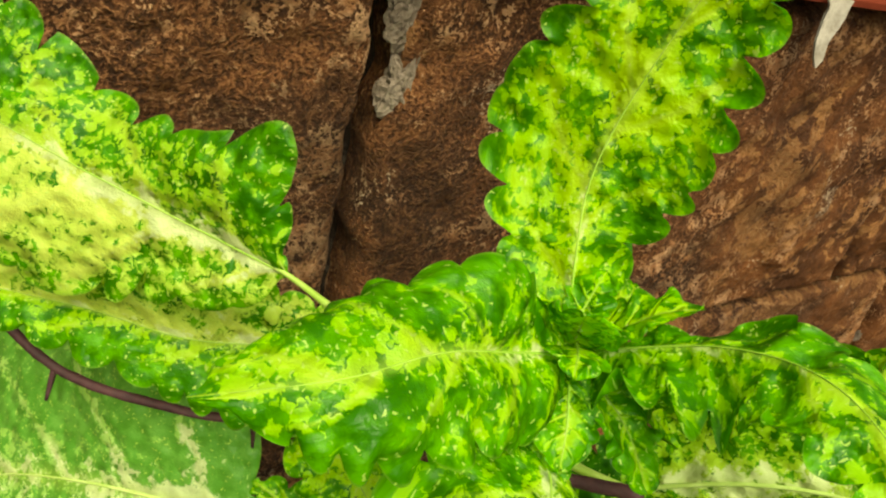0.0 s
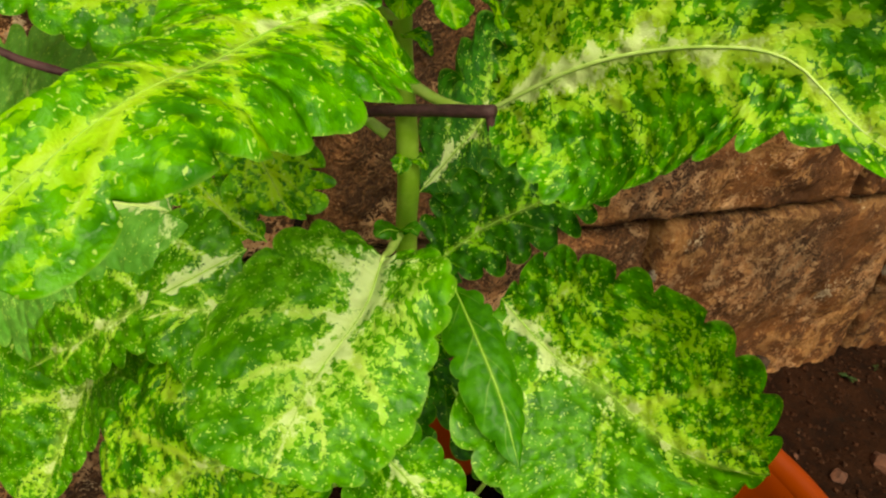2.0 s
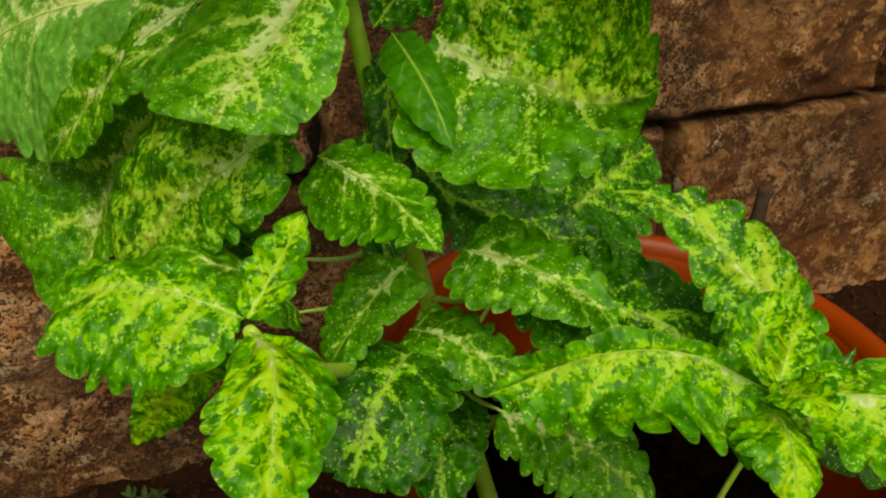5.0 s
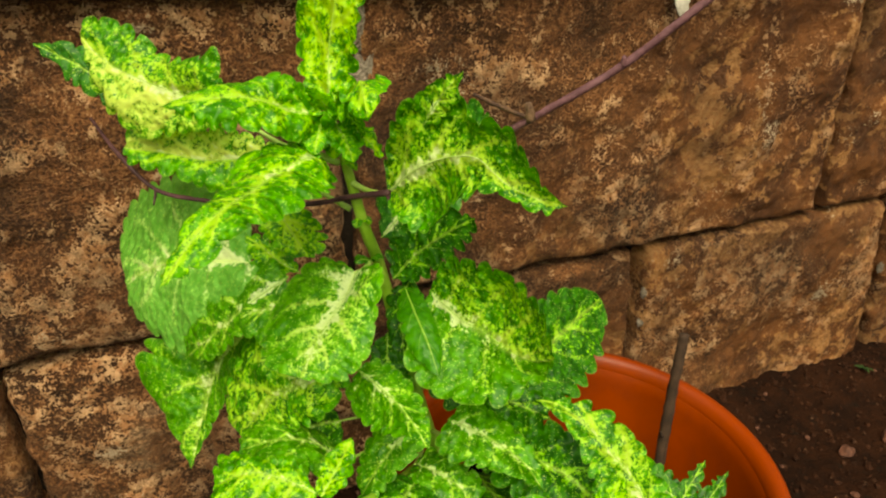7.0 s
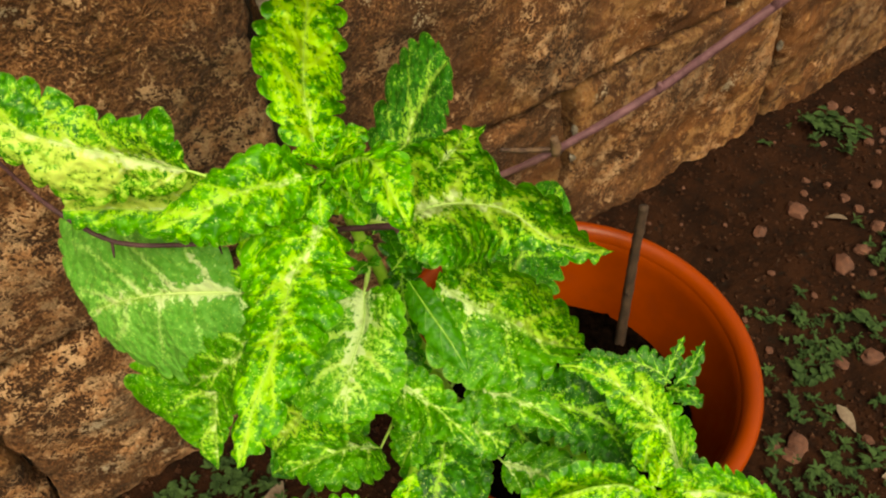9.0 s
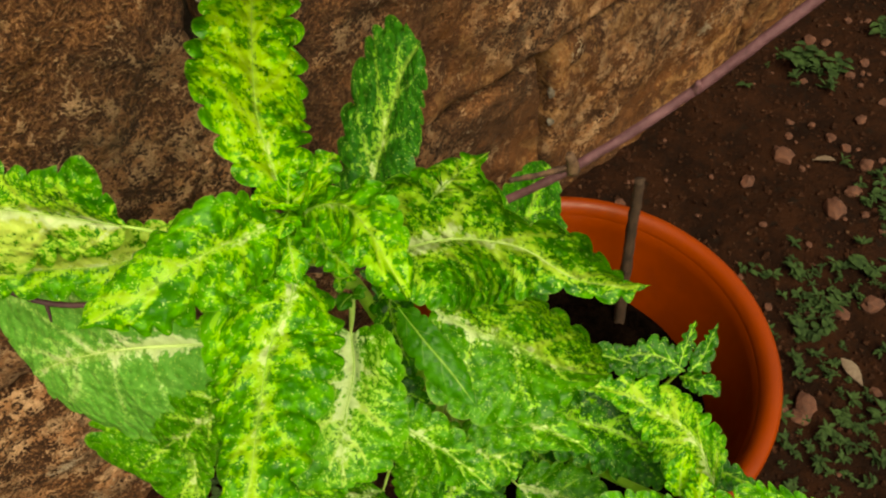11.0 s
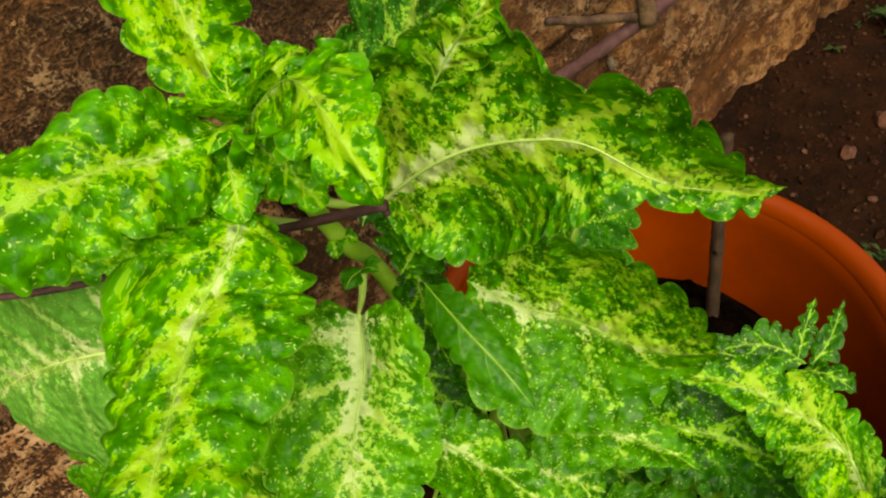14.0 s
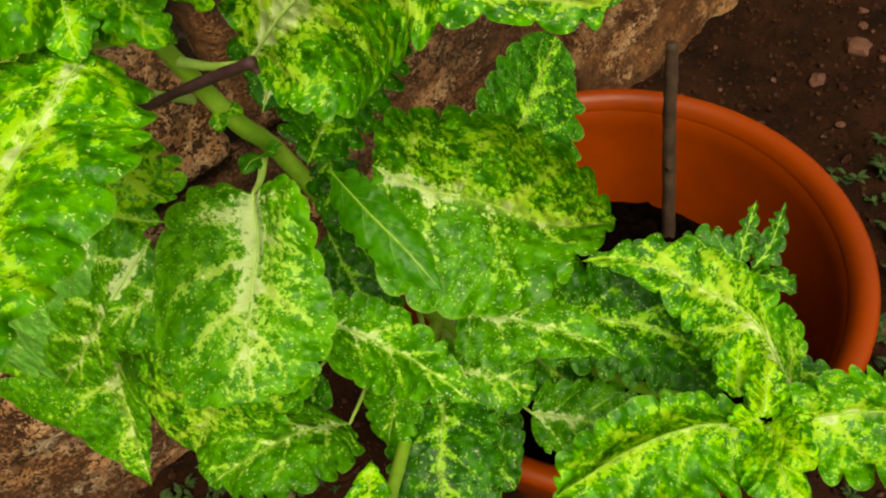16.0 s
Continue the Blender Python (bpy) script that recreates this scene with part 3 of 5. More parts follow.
BLOCKS = [
    ((-0.42, 0.257), (0.183, 0.262), (0.182, 0.583), (-0.40, 0.583)),
    ((0.190, 0.262), (0.829, 0.268), (0.799, 0.583), (0.190, 0.583)),
    ((0.837, 0.270), (1.44, 0.275), (1.46, 0.583), (0.807, 0.583)),
    ((-0.14, -0.06), (0.574, -0.06), (0.544, 0.262), (-0.148, 0.257)),
    ((0.583, -0.06), (1.036, -0.06), (0.968, 0.271), (0.553, 0.264)),
    ((1.048, -0.06), (1.52, -0.06), (1.55, 0.275), (0.980, 0.272)),
    ((-1.02, -0.06), (-0.14, -0.06), (-0.148, 0.257), (-1.0, 0.26)),
    ((-1.0, 0.26), (-0.42, 0.257), (-0.40, 0.583), (-1.02, 0.583)),
    ((1.44, 0.275), (2.05, 0.28), (2.03, 0.583), (1.46, 0.583)),
    ((1.52, -0.06), (2.2, -0.06), (2.2, 0.28), (1.55, 0.275)),
    ((2.05, 0.28), (2.8, 0.28), (2.8, 0.583), (2.03, 0.583)),
    ((2.2, -0.06), (2.9, -0.06), (2.9, 0.28), (2.2, 0.28)),
]
for i, c in enumerate(BLOCKS):
    piece("stone", stone(c, i + 1), wall)


CEMENT = plain_material("grey_cement", (0.13, 0.095, 0.07), (0.30, 0.24, 0.19), 60, 0.9, 0.8, 0.003, (0.12, 0.09, 0.07))


def cement(x, z, wide, tall, seed):
    """A flat, ragged lump of old pointing."""
    bm = bmesh.new()
    bmesh.ops.create_icosphere(bm, subdivisions=4, radius=1)
    for v in bm.verts:
        k = 1 + 0.75 * noise.noise(v.co * 1.7 + Vector((seed, 0, 0))) + 0.35 * noise.noise(v.co * 5 + Vector((0, seed, 0)))
        v.co = Vector((x + v.co.x * wide * k, WALL_Y + 0.003 + v.co.y * 0.005 - 0.002 * noise.noise(v.co * 9), z + v.co.z * tall * k))
    me = bpy.data.meshes.new("mortar_patch")
    bm.to_mesh(me)
    bm.free()
    me.materials.append(CEMENT)
    return me


for at in ((0.198, 0.548, 0.014, 0.020, 1), (0.201, 0.502, 0.011, 0.020, 2), (0.566, 0.195, 0.003, 0.007, 4), (0.570, 0.150, 0.004, 0.006, 5), (1.006, 0.15, 0.003, 0.008, 6)):
    piece("mortar_patch", cement(*at), wall, "pale grey rough cement pointing")


def flake(name, at, wide, tall, seed, label):
    """A ragged thin flake hanging on the wall."""
    verts, faces = [], []
    for j in range(9):
        v = j / 8
        w = wide * (0.75 + 0.5 * noise.noise(Vector((seed, v * 3, 0)))) * (1.02 - v ** 1.6)
        for i in range(5):
            x = (i / 4 - 0.5) * w + 0.2 * wide * noise.noise(Vector((seed, 7, v * 2.5)))
            for side in (0.0, 0.0016):
                verts.append((x, side - 0.006 * v - 0.003 * noise.noise(Vector((i, v * 4, seed))), -tall * v))
    for j in range(8):
        for i in range(4):
            a = (j * 5 + i) * 2
            faces += [(a, a + 2, a + 12, a + 10), (a + 1, a + 11, a + 13, a + 3)]
    ob = tagged(new(name, mesh_of(name, verts, faces, LIME)), label, "paint flake")
    ob.location = at
    return ob


flake("paint_flake", (0.515, WALL_Y - 0.0265, 0.590), 0.040, 0.048, 3, "off-white drip of limewash hanging from the ledge edge")
flake("paint_flake", (0.107, WALL_Y - 0.0265, 0.601), 0.014, 0.012, 5, "small scrap of peeled limewash on the red ledge")

for x, z, wide in ((0.018, 0.600, 0.016), (0.054, 0.598, 0.007)):
    flake("paint_flake", (x, WALL_Y - 0.0265, z), wide, 0.0035, 8, "thin pale scratch of bare limewash on the red ledge")

# ---- the pot ----
def lathe(name, profile, material, at, sides=96):
    verts, faces = [], []
    for s in range(sides):
        w = 2 * math.pi * s / sides
        for r, z in profile:
            verts.append((at[0] + r * math.cos(w), at[1] + r * math.sin(w), at[2] + z))
    m = len(profile)
    for s in range(sides):
        q = (s + 1) % sides
        for i in range(m - 1):
            faces.append((s * m + i, q * m + i, q * m + i + 1, s * m + i + 1))
    return mesh_of(name, verts, faces, material)


POT = (0.310, 0.073, 0.0)
pot = tagged(new("flower_pot"), "large round orange plastic flower pot standing on bare earth", "flower pot")
pot.location = POT
O = (0, 0, 0)
piece("body", lathe("body", [(0.0, 0.002), (0.112, 0.002), (0.118, 0.008), (0.1510, 0.190), (0.1530, 0.2240), (0.1522, 0.2252), (0.1512, 0.2240), (0.1494, 0.210), (0.1472, 0.196), (0.1448, 0.182), (0.1420, 0.168), (0.1388, 0.152), (0.1345, 0.130), (0.110, 0.014), (0.0, 0.012)], PLASTIC, O), pot)
piece("rim", lathe("rim", [(0.1534, 0.192), (0.1600, 0.188), (0.1622, 0.191), (0.1668, 0.222), (0.1682, 0.229), (0.1677, 0.2330), (0.1652, 0.2355), (0.1612, 0.2362), (0.1572, 0.2350), (0.1542, 0.2318), (0.1522, 0.2275), (0.1512, 0.2235), (0.1516, 0.2215), (0.1526, 0.2200), (0.1534, 0.192)], PLASTIC, O), pot, "thick rolled orange rim")


def soil_disc():
    verts, faces = [Vector((POT[0], POT[1], 0.135))], []
    rings, sides = 40, 96
    for i in range(1, rings + 1):
        for s in range(sides):
            w, r = 2 * math.pi * s / sides, 0.1315 * i / rings
            p = Vector((POT[0] + r * math.cos(w), POT[1] + r * math.sin(w), 0))
            p.z = 0.135 + (0.010 * noise.noise(p * 30) + 0.008 * noise.noise(p * 90) + 0.005 * noise.noise(p * 200)) * min(1, (rings - i) / 5 + 0.2)
            verts.append(p)
    for s in range(sides):
        faces.append((0, 1 + s, 1 + (s + 1) % sides))
    for i in range(rings - 1):
        for s in range(sides):
            a, b = 1 + i * sides, 1 + (i + 1) * sides
            q = (s + 1) % sides
            faces.append((a + s, b + s, b + q, a + q))
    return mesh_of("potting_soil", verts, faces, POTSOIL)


soil = tagged(new("potting_soil"), "damp crumbly potting soil filling the orange pot, pot shade painted into its colour", "soil")
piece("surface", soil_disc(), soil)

# ---- the stake and the twigs ----
stake = tagged(new("wooden_stake"), "thin dark weathered stick pushed upright into the pot soil", "stick")
piece("shaft", tube("shaft", [(0.412, 0.088, 0.10), (0.418, 0.098, 0.17), (0.424, 0.109, 0.24), (0.431, 0.119, 0.311)], (0.0058, 0.0052, 0.005, 0.0046), STAKE, 14, 60, 0.25, 3), stake)
piece("stub", tube("stub", [(0.421, 0.104, 0.205), (0.414, 0.100, 0.212), (0.408, 0.097, 0.222)], (0.0022, 0.0016, 0.0007), STAKE, 8, 10, 0.2), stake, "short broken side shoot")

branch = tagged(new("dry_branch"), "long bare purple-brown branch with a cut fork leaning past the plant", "branch")
piece("shoot", tube("shoot", [(0.165, 0.040, 0.545), (0.192, 0.015, 0.572), (0.226, -0.006, 0.602), (0.258, -0.027, 0.640), (0.300, -0.050, 0.680), (0.36, -0.085, 0.73)], (0.0016, 0.0019, 0.0019, 0.0020, 0.0021, 0.0022), TWIG, 12, 90, 0.18, 5), branch)
for at in ((0.226, -0.006, 0.602), (0.258, -0.027, 0.640)):
    piece("knot", tube("knot", [at, Vector(at) + Vector((-0.001, -0.001, 0.0045))], (0.0022, 0.0010), TWIG, 8, 6, 0.3), branch)
stub = piece("stub", tube("stub", [(0.190, 0.0165, 0.572), (0.176, 0.017, 0.578), (0.160, 0.0175, 0.586)], (0.0013, 0.0011, 0.0009), CUTWOOD, 10, 24, 0.45, 2), branch, "tan cut side shoot")
piece("node", tube("node", [(0.191, 0.014, 0.571), (0.189, 0.0155, 0.580)], (0.0026, 0.0018), CUTWOOD, 10, 6, 0.3, 4), branch)

twig = tagged(new("thorny_twig"), "thin dark purple twig with short spurs threaded through the leaves", "twig")
piece("shoot", tube("shoot", [(-0.024, 0.270, 0.506), (-0.008, 0.205, 0.503), (0.012, 0.175, 0.487), (0.040, 0.151, 0.486), (0.060, 0.140, 0.486), (0.084, 0.126, 0.488), (0.103, 0.108, 0.495), (0.116, 0.086, 0.507), (0.133, 0.063, 0.518)], (0.0011, 0.0012, 0.0015, 0.0014, 0.0014, 0.0014, 0.0015, 0.0017, 0.0019), SPINY, 10, 90, 0.2, 7), twig)
piece("spur", tube("spur", [(0.012, 0.175, 0.487), (0.009, 0.171, 0.478)], (0.0011, 0.0005), SPINY, 8, 6, 0.2), twig)
piece("spur", tube("spur", [(0.060, 0.140, 0.486), (0.060, 0.138, 0.477)], (0.0011, 0.0005), SPINY, 8, 6, 0.2), twig)
piece("spur", tube("spur", [(0.132, 0.0640, 0.518), (0.133, 0.0625, 0.5125)], (0.0016, 0.0011), SPINY, 8, 6, 0.2), twig)

# ---- the plant ----
plant = tagged(new("coleus_plant"), "leafy coleus with scalloped green and yellow speckled leaves in a pot", "plant")
plant.location = (0, 0, 0)
piece("stem", tube("stem", [(0.225, 0.085, 0.12), (0.19, 0.098, 0.25), (0.160, 0.115, 0.37), (0.143, 0.112, 0.44), (0.127, 0.092, 0.482), (0.116, 0.090, 0.525), (0.107, 0.083, 0.556)], (0.0062, 0.0056, 0.005, 0.0046, 0.0042, 0.0036, 0.0022), STEM, 14, 90, 0.06, 1), plant, "smooth pale green square stem")
piece("branch", tube("branch", [(0.185, 0.10, 0.27), (0.13, 0.05, 0.30), (0.085, 0.0, 0.35), (0.068, -0.022, 0.385)], (0.004, 0.0036, 0.003, 0.002), STEM, 12, 40, 0.06, 2), plant)
piece("branch", tube("branch", [(0.205, 0.09, 0.2), (0.215, 0.03, 0.26), (0.214, -0.04, 0.32), (0.209, -0.077, 0.365)], (0.004, 0.0036, 0.003, 0.002), STEM, 12, 40, 0.06, 3), plant)

# crown leaves
wide_leaf(plant, [(0.106, 0.082, 0.556), (0.108, 0.092, 0.575), (0.111, 0.099, 0.594), (0.116, 0.097, 0.624), (0.119, 0.086, 0.658)], [(0.098, 0.096, 0.562), (0.095, 0.108, 0.574), (0.094, 0.122, 0.594), (0.101, 0.116, 0.622), (0.110, 0.100, 0.648)], [(0.116, 0.082, 0.558), (0.123, 0.086, 0.576), (0.122, 0.078, 0.602), (0.128, 0.082, 0.630), (0.126, 0.080, 0.650)], "bright", 12, 0.44, 0.26, 3, arch=0.14, label="upright bright yellow-green leaf")
wide_leaf(plant, [(0.102, 0.078, 0.560), (0.086, 0.077, 0.565), (0.062, 0.071, 0.576), (0.042, 0.068, 0.578), (0.021, 0.074, 0.574)], [(0.095, 0.088, 0.572), (0.083, 0.085, 0.584), (0.073, 0.088, 0.583), (0.058, 0.092, 0.574), (0.036, 0.086, 0.574)], [(0.094, 0.068, 0.553), (0.082, 0.063, 0.553), (0.064, 0.058, 0.562), (0.042, 0.058, 0.566)], "mixed", 11, 0.36, 0.26, 4, arch=0.22)
leaf(plant, [(0.108, 0.078, 0.560), (0.111, 0.052, 0.583), (0.108, 0.030, 0.592), (0.103, 0.004, 0.584)], (-0.013, -0.004, -0.008), (0.014, 0.006, 0.002), "mixed", 9, 0.34, 0.30, 5, peak=0.4, arch=0.3, base=1.0, full=0.55)
wide_leaf(plant, [(0.096, 0.070, 0.543), (0.084, 0.054, 0.547), (0.069, 0.045, 0.545), (0.052, 0.026, 0.545), (0.037, 0.007, 0.547), (0.022, -0.004, 0.539), (0.008, -0.015, 0.527)], [(0.082, 0.076, 0.546), (0.055, 0.070, 0.543), (0.043, 0.047, 0.541), (0.034, 0.026, 0.543), (0.024, 0.010, 0.546), (0.012, -0.003, 0.531)], [(0.101, 0.056, 0.534), (0.090, 0.030, 0.536), (0.064, 0.008, 0.538), (0.046, -0.006, 0.543), (0.026, -0.015, 0.532)], "mixed", 12, 0.36, 0.24, 6, stalk=(0.112, 0.087, 0.535), arch=0.18, label="long drooping crinkled yellow-green leaf")
TIP = [
    ((0.106, 0.081, 0.560), (-0.3, -0.8, 0.9), (-0.6, 0.2, 0.4), 0.016, "bright"),
    ((0.107, 0.084, 0.562), (0.5, 0.2, 1.0), (0.6, -0.5, 0.2), 0.014, "bright"),
    ((0.104, 0.082, 0.561), (-0.8, 0.3, 0.8), (-0.2, -0.6, 0.3), 0.015, "bright"),
    ((0.108, 0.082, 0.562), (0.7, -0.6, 0.5), (0.5, 0.6, 0.2), 0.016, "bright"),
    ((0.105, 0.080, 0.561), (-0.7, -0.7, 0.2), (-0.6, 0.6, 0.0), 0.018, "mixed"),
    ((0.098, 0.072, 0.558), (-0.4, -0.7, -0.7), (-0.7, 0.3, -0.1), 0.018, "mixed"),
    ((0.110, 0.070, 0.566), (0.5, -0.3, -0.9), (0.5, -0.6, 0.2), 0.018, "mixed"),
    ((0.105, 0.076, 0.552), (-0.1, -0.6, -0.9), (-0.8, 0.1, 0.0), 0.015, "bright")]
NODES = [
    ((0.133, 0.100, 0.454), (0.3, -0.9, 0.4), (0.9, 0.3, 0.1), 0.009, "plain"),
    ((0.133, 0.101, 0.453), (-0.9, -0.4, 0.2), (-0.3, 0.8, 0.2), 0.013, "plain"),
    ((0.134, 0.100, 0.453), (0.9, -0.3, 0.3), (0.2, 0.9, 0.1), 0.008, "plain"),
    ((0.124, 0.090, 0.488), (0.6, -0.8, 0.1), (0.8, 0.5, 0.1), 0.008, "mixed"),
    ((0.123, 0.090, 0.490), (-0.5, -0.8, -0.4), (-0.8, 0.5, 0.0), 0.008, "mixed"),
    ((0.112, 0.084, 0.530), (0.7, -0.7, -0.3), (0.6, 0.6, 0.2), 0.010, "bright")]
for k, (p, d, n, size, kind) in enumerate(TIP + NODES):
    p, d, n = Vector(p), Vector(d).normalized() * size, Vector(n).normalized() * size * 0.42
    leaf(plant, [p, p + d * 0.55 + Vector((0, 0, 0.002)), p + d], n, -n, kind, 4, 0.28, 0.14, 60 + k, rib=0.0004)
# young leaves hanging round the growing tip
for k, (p, d, n, size, kind) in enumerate([
        ((0.102, 0.078, 0.556), (-0.6, -0.6, -0.5), (-0.5, 0.6, 0.0), 0.028, "mixed"), ((0.107, 0.074, 0.556), (0.1, -0.9, -0.5), (0.9, 0.1, 0.0), 0.026, "mixed"),
        ((0.112, 0.076, 0.554), (0.7, -0.7, -0.6), (0.6, 0.6, 0.0), 0.026, "bright"), ((0.100, 0.084, 0.556), (-0.9, -0.1, -0.6), (0.1, -0.8, 0.3), 0.024, "mixed"),
        ((0.108, 0.078, 0.562), (0.5, -0.5, 0.7), (0.6, 0.5, 0.0), 0.024, "bright"), ((0.104, 0.080, 0.562), (-0.5, -0.4, 0.8), (-0.6, 0.5, 0.0), 0.022, "bright"),
        ((0.112, 0.084, 0.556), (0.9, 0.3, 0.2), (-0.2, 0.8, 0.3), 0.026, "mixed")]):
    p, d, n = Vector(p), Vector(d).normalized() * size, Vector(n).normalized() * size * 0.36
    leaf(plant, [p, p + d * 0.55 + Vector((0, 0, 0.003)), p + d], n, -n, kind, 5, 0.38, 0.26, 90 + k, arch=0.2, full=0.5)
# second pair
wide_leaf(plant, [(0.056, 0.122, 0.554), (0.034, 0.149, 0.556), (0.014, 0.168, 0.561), (-0.004, 0.186, 0.568), (-0.016, 0.204, 0.580)], [(0.054, 0.130, 0.586), (0.042, 0.148, 0.578), (0.031, 0.174, 0.573), (0.020, 0.187, 0.583), (0.003, 0.200, 0.591), (-0.012, 0.207, 0.589)], [(0.048, 0.128, 0.540), (0.028, 0.148, 0.532), (0.008, 0.160, 0.527), (-0.008, 0.172, 0.540), (-0.016, 0.190, 0.562)], "pale", 10, 0.38, 0.20, 7, stalk=(0.112, 0.089, 0.528), arch=0.12, other="flecked", label="large pale cream and green leaf")
wide_leaf(plant, [(0.006, 0.197, 0.540), (-0.019, 0.219, 0.556), (-0.047, 0.239, 0.569)], [(0.000, 0.209, 0.554), (-0.020, 0.228, 0.570)], [(-0.006, 0.200, 0.535), (-0.030, 0.220, 0.549)], "deep", 7, 0.30, 0.08, 47, label="dark green pointed leaf behind the pale one")
wide_leaf(plant, [(0.133, 0.067, 0.516), (0.142, 0.050, 0.535), (0.149, 0.036, 0.546), (0.155, 0.020, 0.554), (0.160, 0.006, 0.557), (0.167, -0.010, 0.550), (0.178, -0.021, 0.546), (0.190, -0.030, 0.544)], [(0.133, 0.072, 0.540), (0.138, 0.062, 0.569), (0.147, 0.045, 0.582), (0.155, 0.028, 0.586), (0.156, 0.013, 0.577), (0.159, 0.000, 0.581), (0.165, -0.013, 0.580), (0.171, -0.024, 0.566), (0.181, -0.028, 0.552)], [(0.130, 0.054, 0.510), (0.131, 0.040, 0.510), (0.140, 0.031, 0.506), (0.146, 0.006, 0.535), (0.160, -0.009, 0.545), (0.176, -0.026, 0.540)], "flecked", 15, 0.38, 0.16, 8, stalk=(0.118, 0.090, 0.515), arch=0.16, rib=0.0007, label="arched leaf with a broad cream midrib")
wide_leaf(plant, [(0.146, 0.046, 0.562), (0.149, 0.040, 0.574), (0.153, 0.033, 0.585), (0.158, 0.026, 0.595)], [(0.144, 0.050, 0.576), (0.149, 0.040, 0.588)], [(0.152, 0.036, 0.566), (0.157, 0.028, 0.580)], "flecked", 4, 0.4, 0.10, 9)
wide_leaf(plant, [(0.090, 0.120, 0.518), (0.077, 0.130, 0.518), (0.060, 0.140, 0.516), (0.041, 0.150, 0.514), (0.021, 0.165, 0.515), (-0.003, 0.181, 0.515)], [(0.087, 0.125, 0.525), (0.078, 0.135, 0.530), (0.066, 0.144, 0.533), (0.043, 0.160, 0.534), (0.025, 0.171, 0.534), (0.006, 0.183, 0.531)], [(0.086, 0.115, 0.506), (0.074, 0.120, 0.500), (0.061, 0.126, 0.494), (0.039, 0.139, 0.499), (0.023, 0.152, 0.503), (0.009, 0.163, 0.505), (-0.003, 0.174, 0.508)], "mixed", 12, 0.34, 0.16, 10, stalk=(0.120, 0.098, 0.493), arch=0.14, other="pale", label="long pale yellow-green leaf")
wide_leaf(plant, [(0.144, 0.112, 0.462), (0.172, 0.132, 0.474), (0.205, 0.158, 0.486), (0.238, 0.182, 0.493), (0.268, 0.200, 0.492)], [(0.146, 0.126, 0.486), (0.180, 0.160, 0.512), (0.222, 0.190, 0.524), (0.256, 0.206, 0.514)], [(0.160, 0.106, 0.456), (0.196, 0.130, 0.452), (0.232, 0.160, 0.460), (0.262, 0.186, 0.472)], "deep", 10, 0.32, 0.14, 11)
# middle tier
wide_leaf(plant, [(0.062, 0.130, 0.447), (0.031, 0.163, 0.437), (0.004, 0.192, 0.421), (-0.020, 0.218, 0.398)], [(0.066, 0.158, 0.478), (0.040, 0.200, 0.486), (0.012, 0.246, 0.464), (-0.008, 0.271, 0.436), (-0.020, 0.246, 0.412)], [(0.076, 0.104, 0.449), (0.052, 0.108, 0.430), (0.030, 0.124, 0.400), (0.015, 0.141, 0.376), (-0.004, 0.170, 0.376), (-0.018, 0.200, 0.382)], "veined", 14, 0.32, 0.06, 12, arch=0.07, rib=0.0009, label="broad flat leaf with white veins")
wide_leaf(plant, [(0.080, 0.101, 0.451), (0.055, 0.104, 0.434), (0.031, 0.120, 0.404), (0.012, 0.139, 0.376)], [(0.072, 0.121, 0.456), (0.044, 0.134, 0.437), (0.019, 0.150, 0.404)], [(0.075, 0.094, 0.440), (0.053, 0.096, 0.421), (0.030, 0.112, 0.390)], "white", 9, 0.30, 0.08, 48, arch=0.10)
wide_leaf(plant, [(0.117, 0.079, 0.460), (0.106, 0.064, 0.452), (0.088, 0.051, 0.440), (0.070, 0.031, 0.427)], [(0.112, 0.094, 0.460), (0.096, 0.100, 0.461), (0.073, 0.094, 0.446), (0.056, 0.068, 0.434), (0.054, 0.044, 0.430)], [(0.127, 0.066, 0.472), (0.124, 0.046, 0.473), (0.118, 0.037, 0.455), (0.109, 0.026, 0.438), (0.096, 0.024, 0.425), (0.082, 0.026, 0.424)], "cream", 12, 0.22, 0.10, 13, stalk=(0.133, 0.101, 0.452), arch=0.10, label="rounded leaf with a white blotched base")
wide_leaf(plant, [(0.152, 0.088, 0.437), (0.150, 0.062, 0.433), (0.151, 0.042, 0.424), (0.152, 0.024, 0.410)], [(0.143, 0.078, 0.432), (0.139, 0.060, 0.427), (0.142, 0.040, 0.417)], [(0.158, 0.078, 0.440), (0.160, 0.058, 0.433), (0.160, 0.040, 0.421)], "plain", 7, 0.14, 0.05, 14, label="narrow plain green leaf")
wide_leaf(plant, [(0.164, 0.074, 0.440), (0.174, 0.052, 0.432), (0.184, 0.032, 0.431), (0.191, 0.010, 0.430), (0.197, -0.006, 0.434), (0.202, -0.019, 0.444)], [(0.171, 0.070, 0.464), (0.179, 0.050, 0.474), (0.192, 0.024, 0.478), (0.195, 0.008, 0.476), (0.195, -0.008, 0.473), (0.197, -0.017, 0.462)], [(0.148, 0.066, 0.424), (0.136, 0.042, 0.410), (0.148, 0.020, 0.400), (0.166, 0.001, 0.403), (0.182, -0.006, 0.405), (0.195, -0.008, 0.415), (0.203, -0.016, 0.430)], "white", 10, 0.26, 0.10, 15, arch=0.12, other="flecked", label="broad leaf with a pale branching midrib")
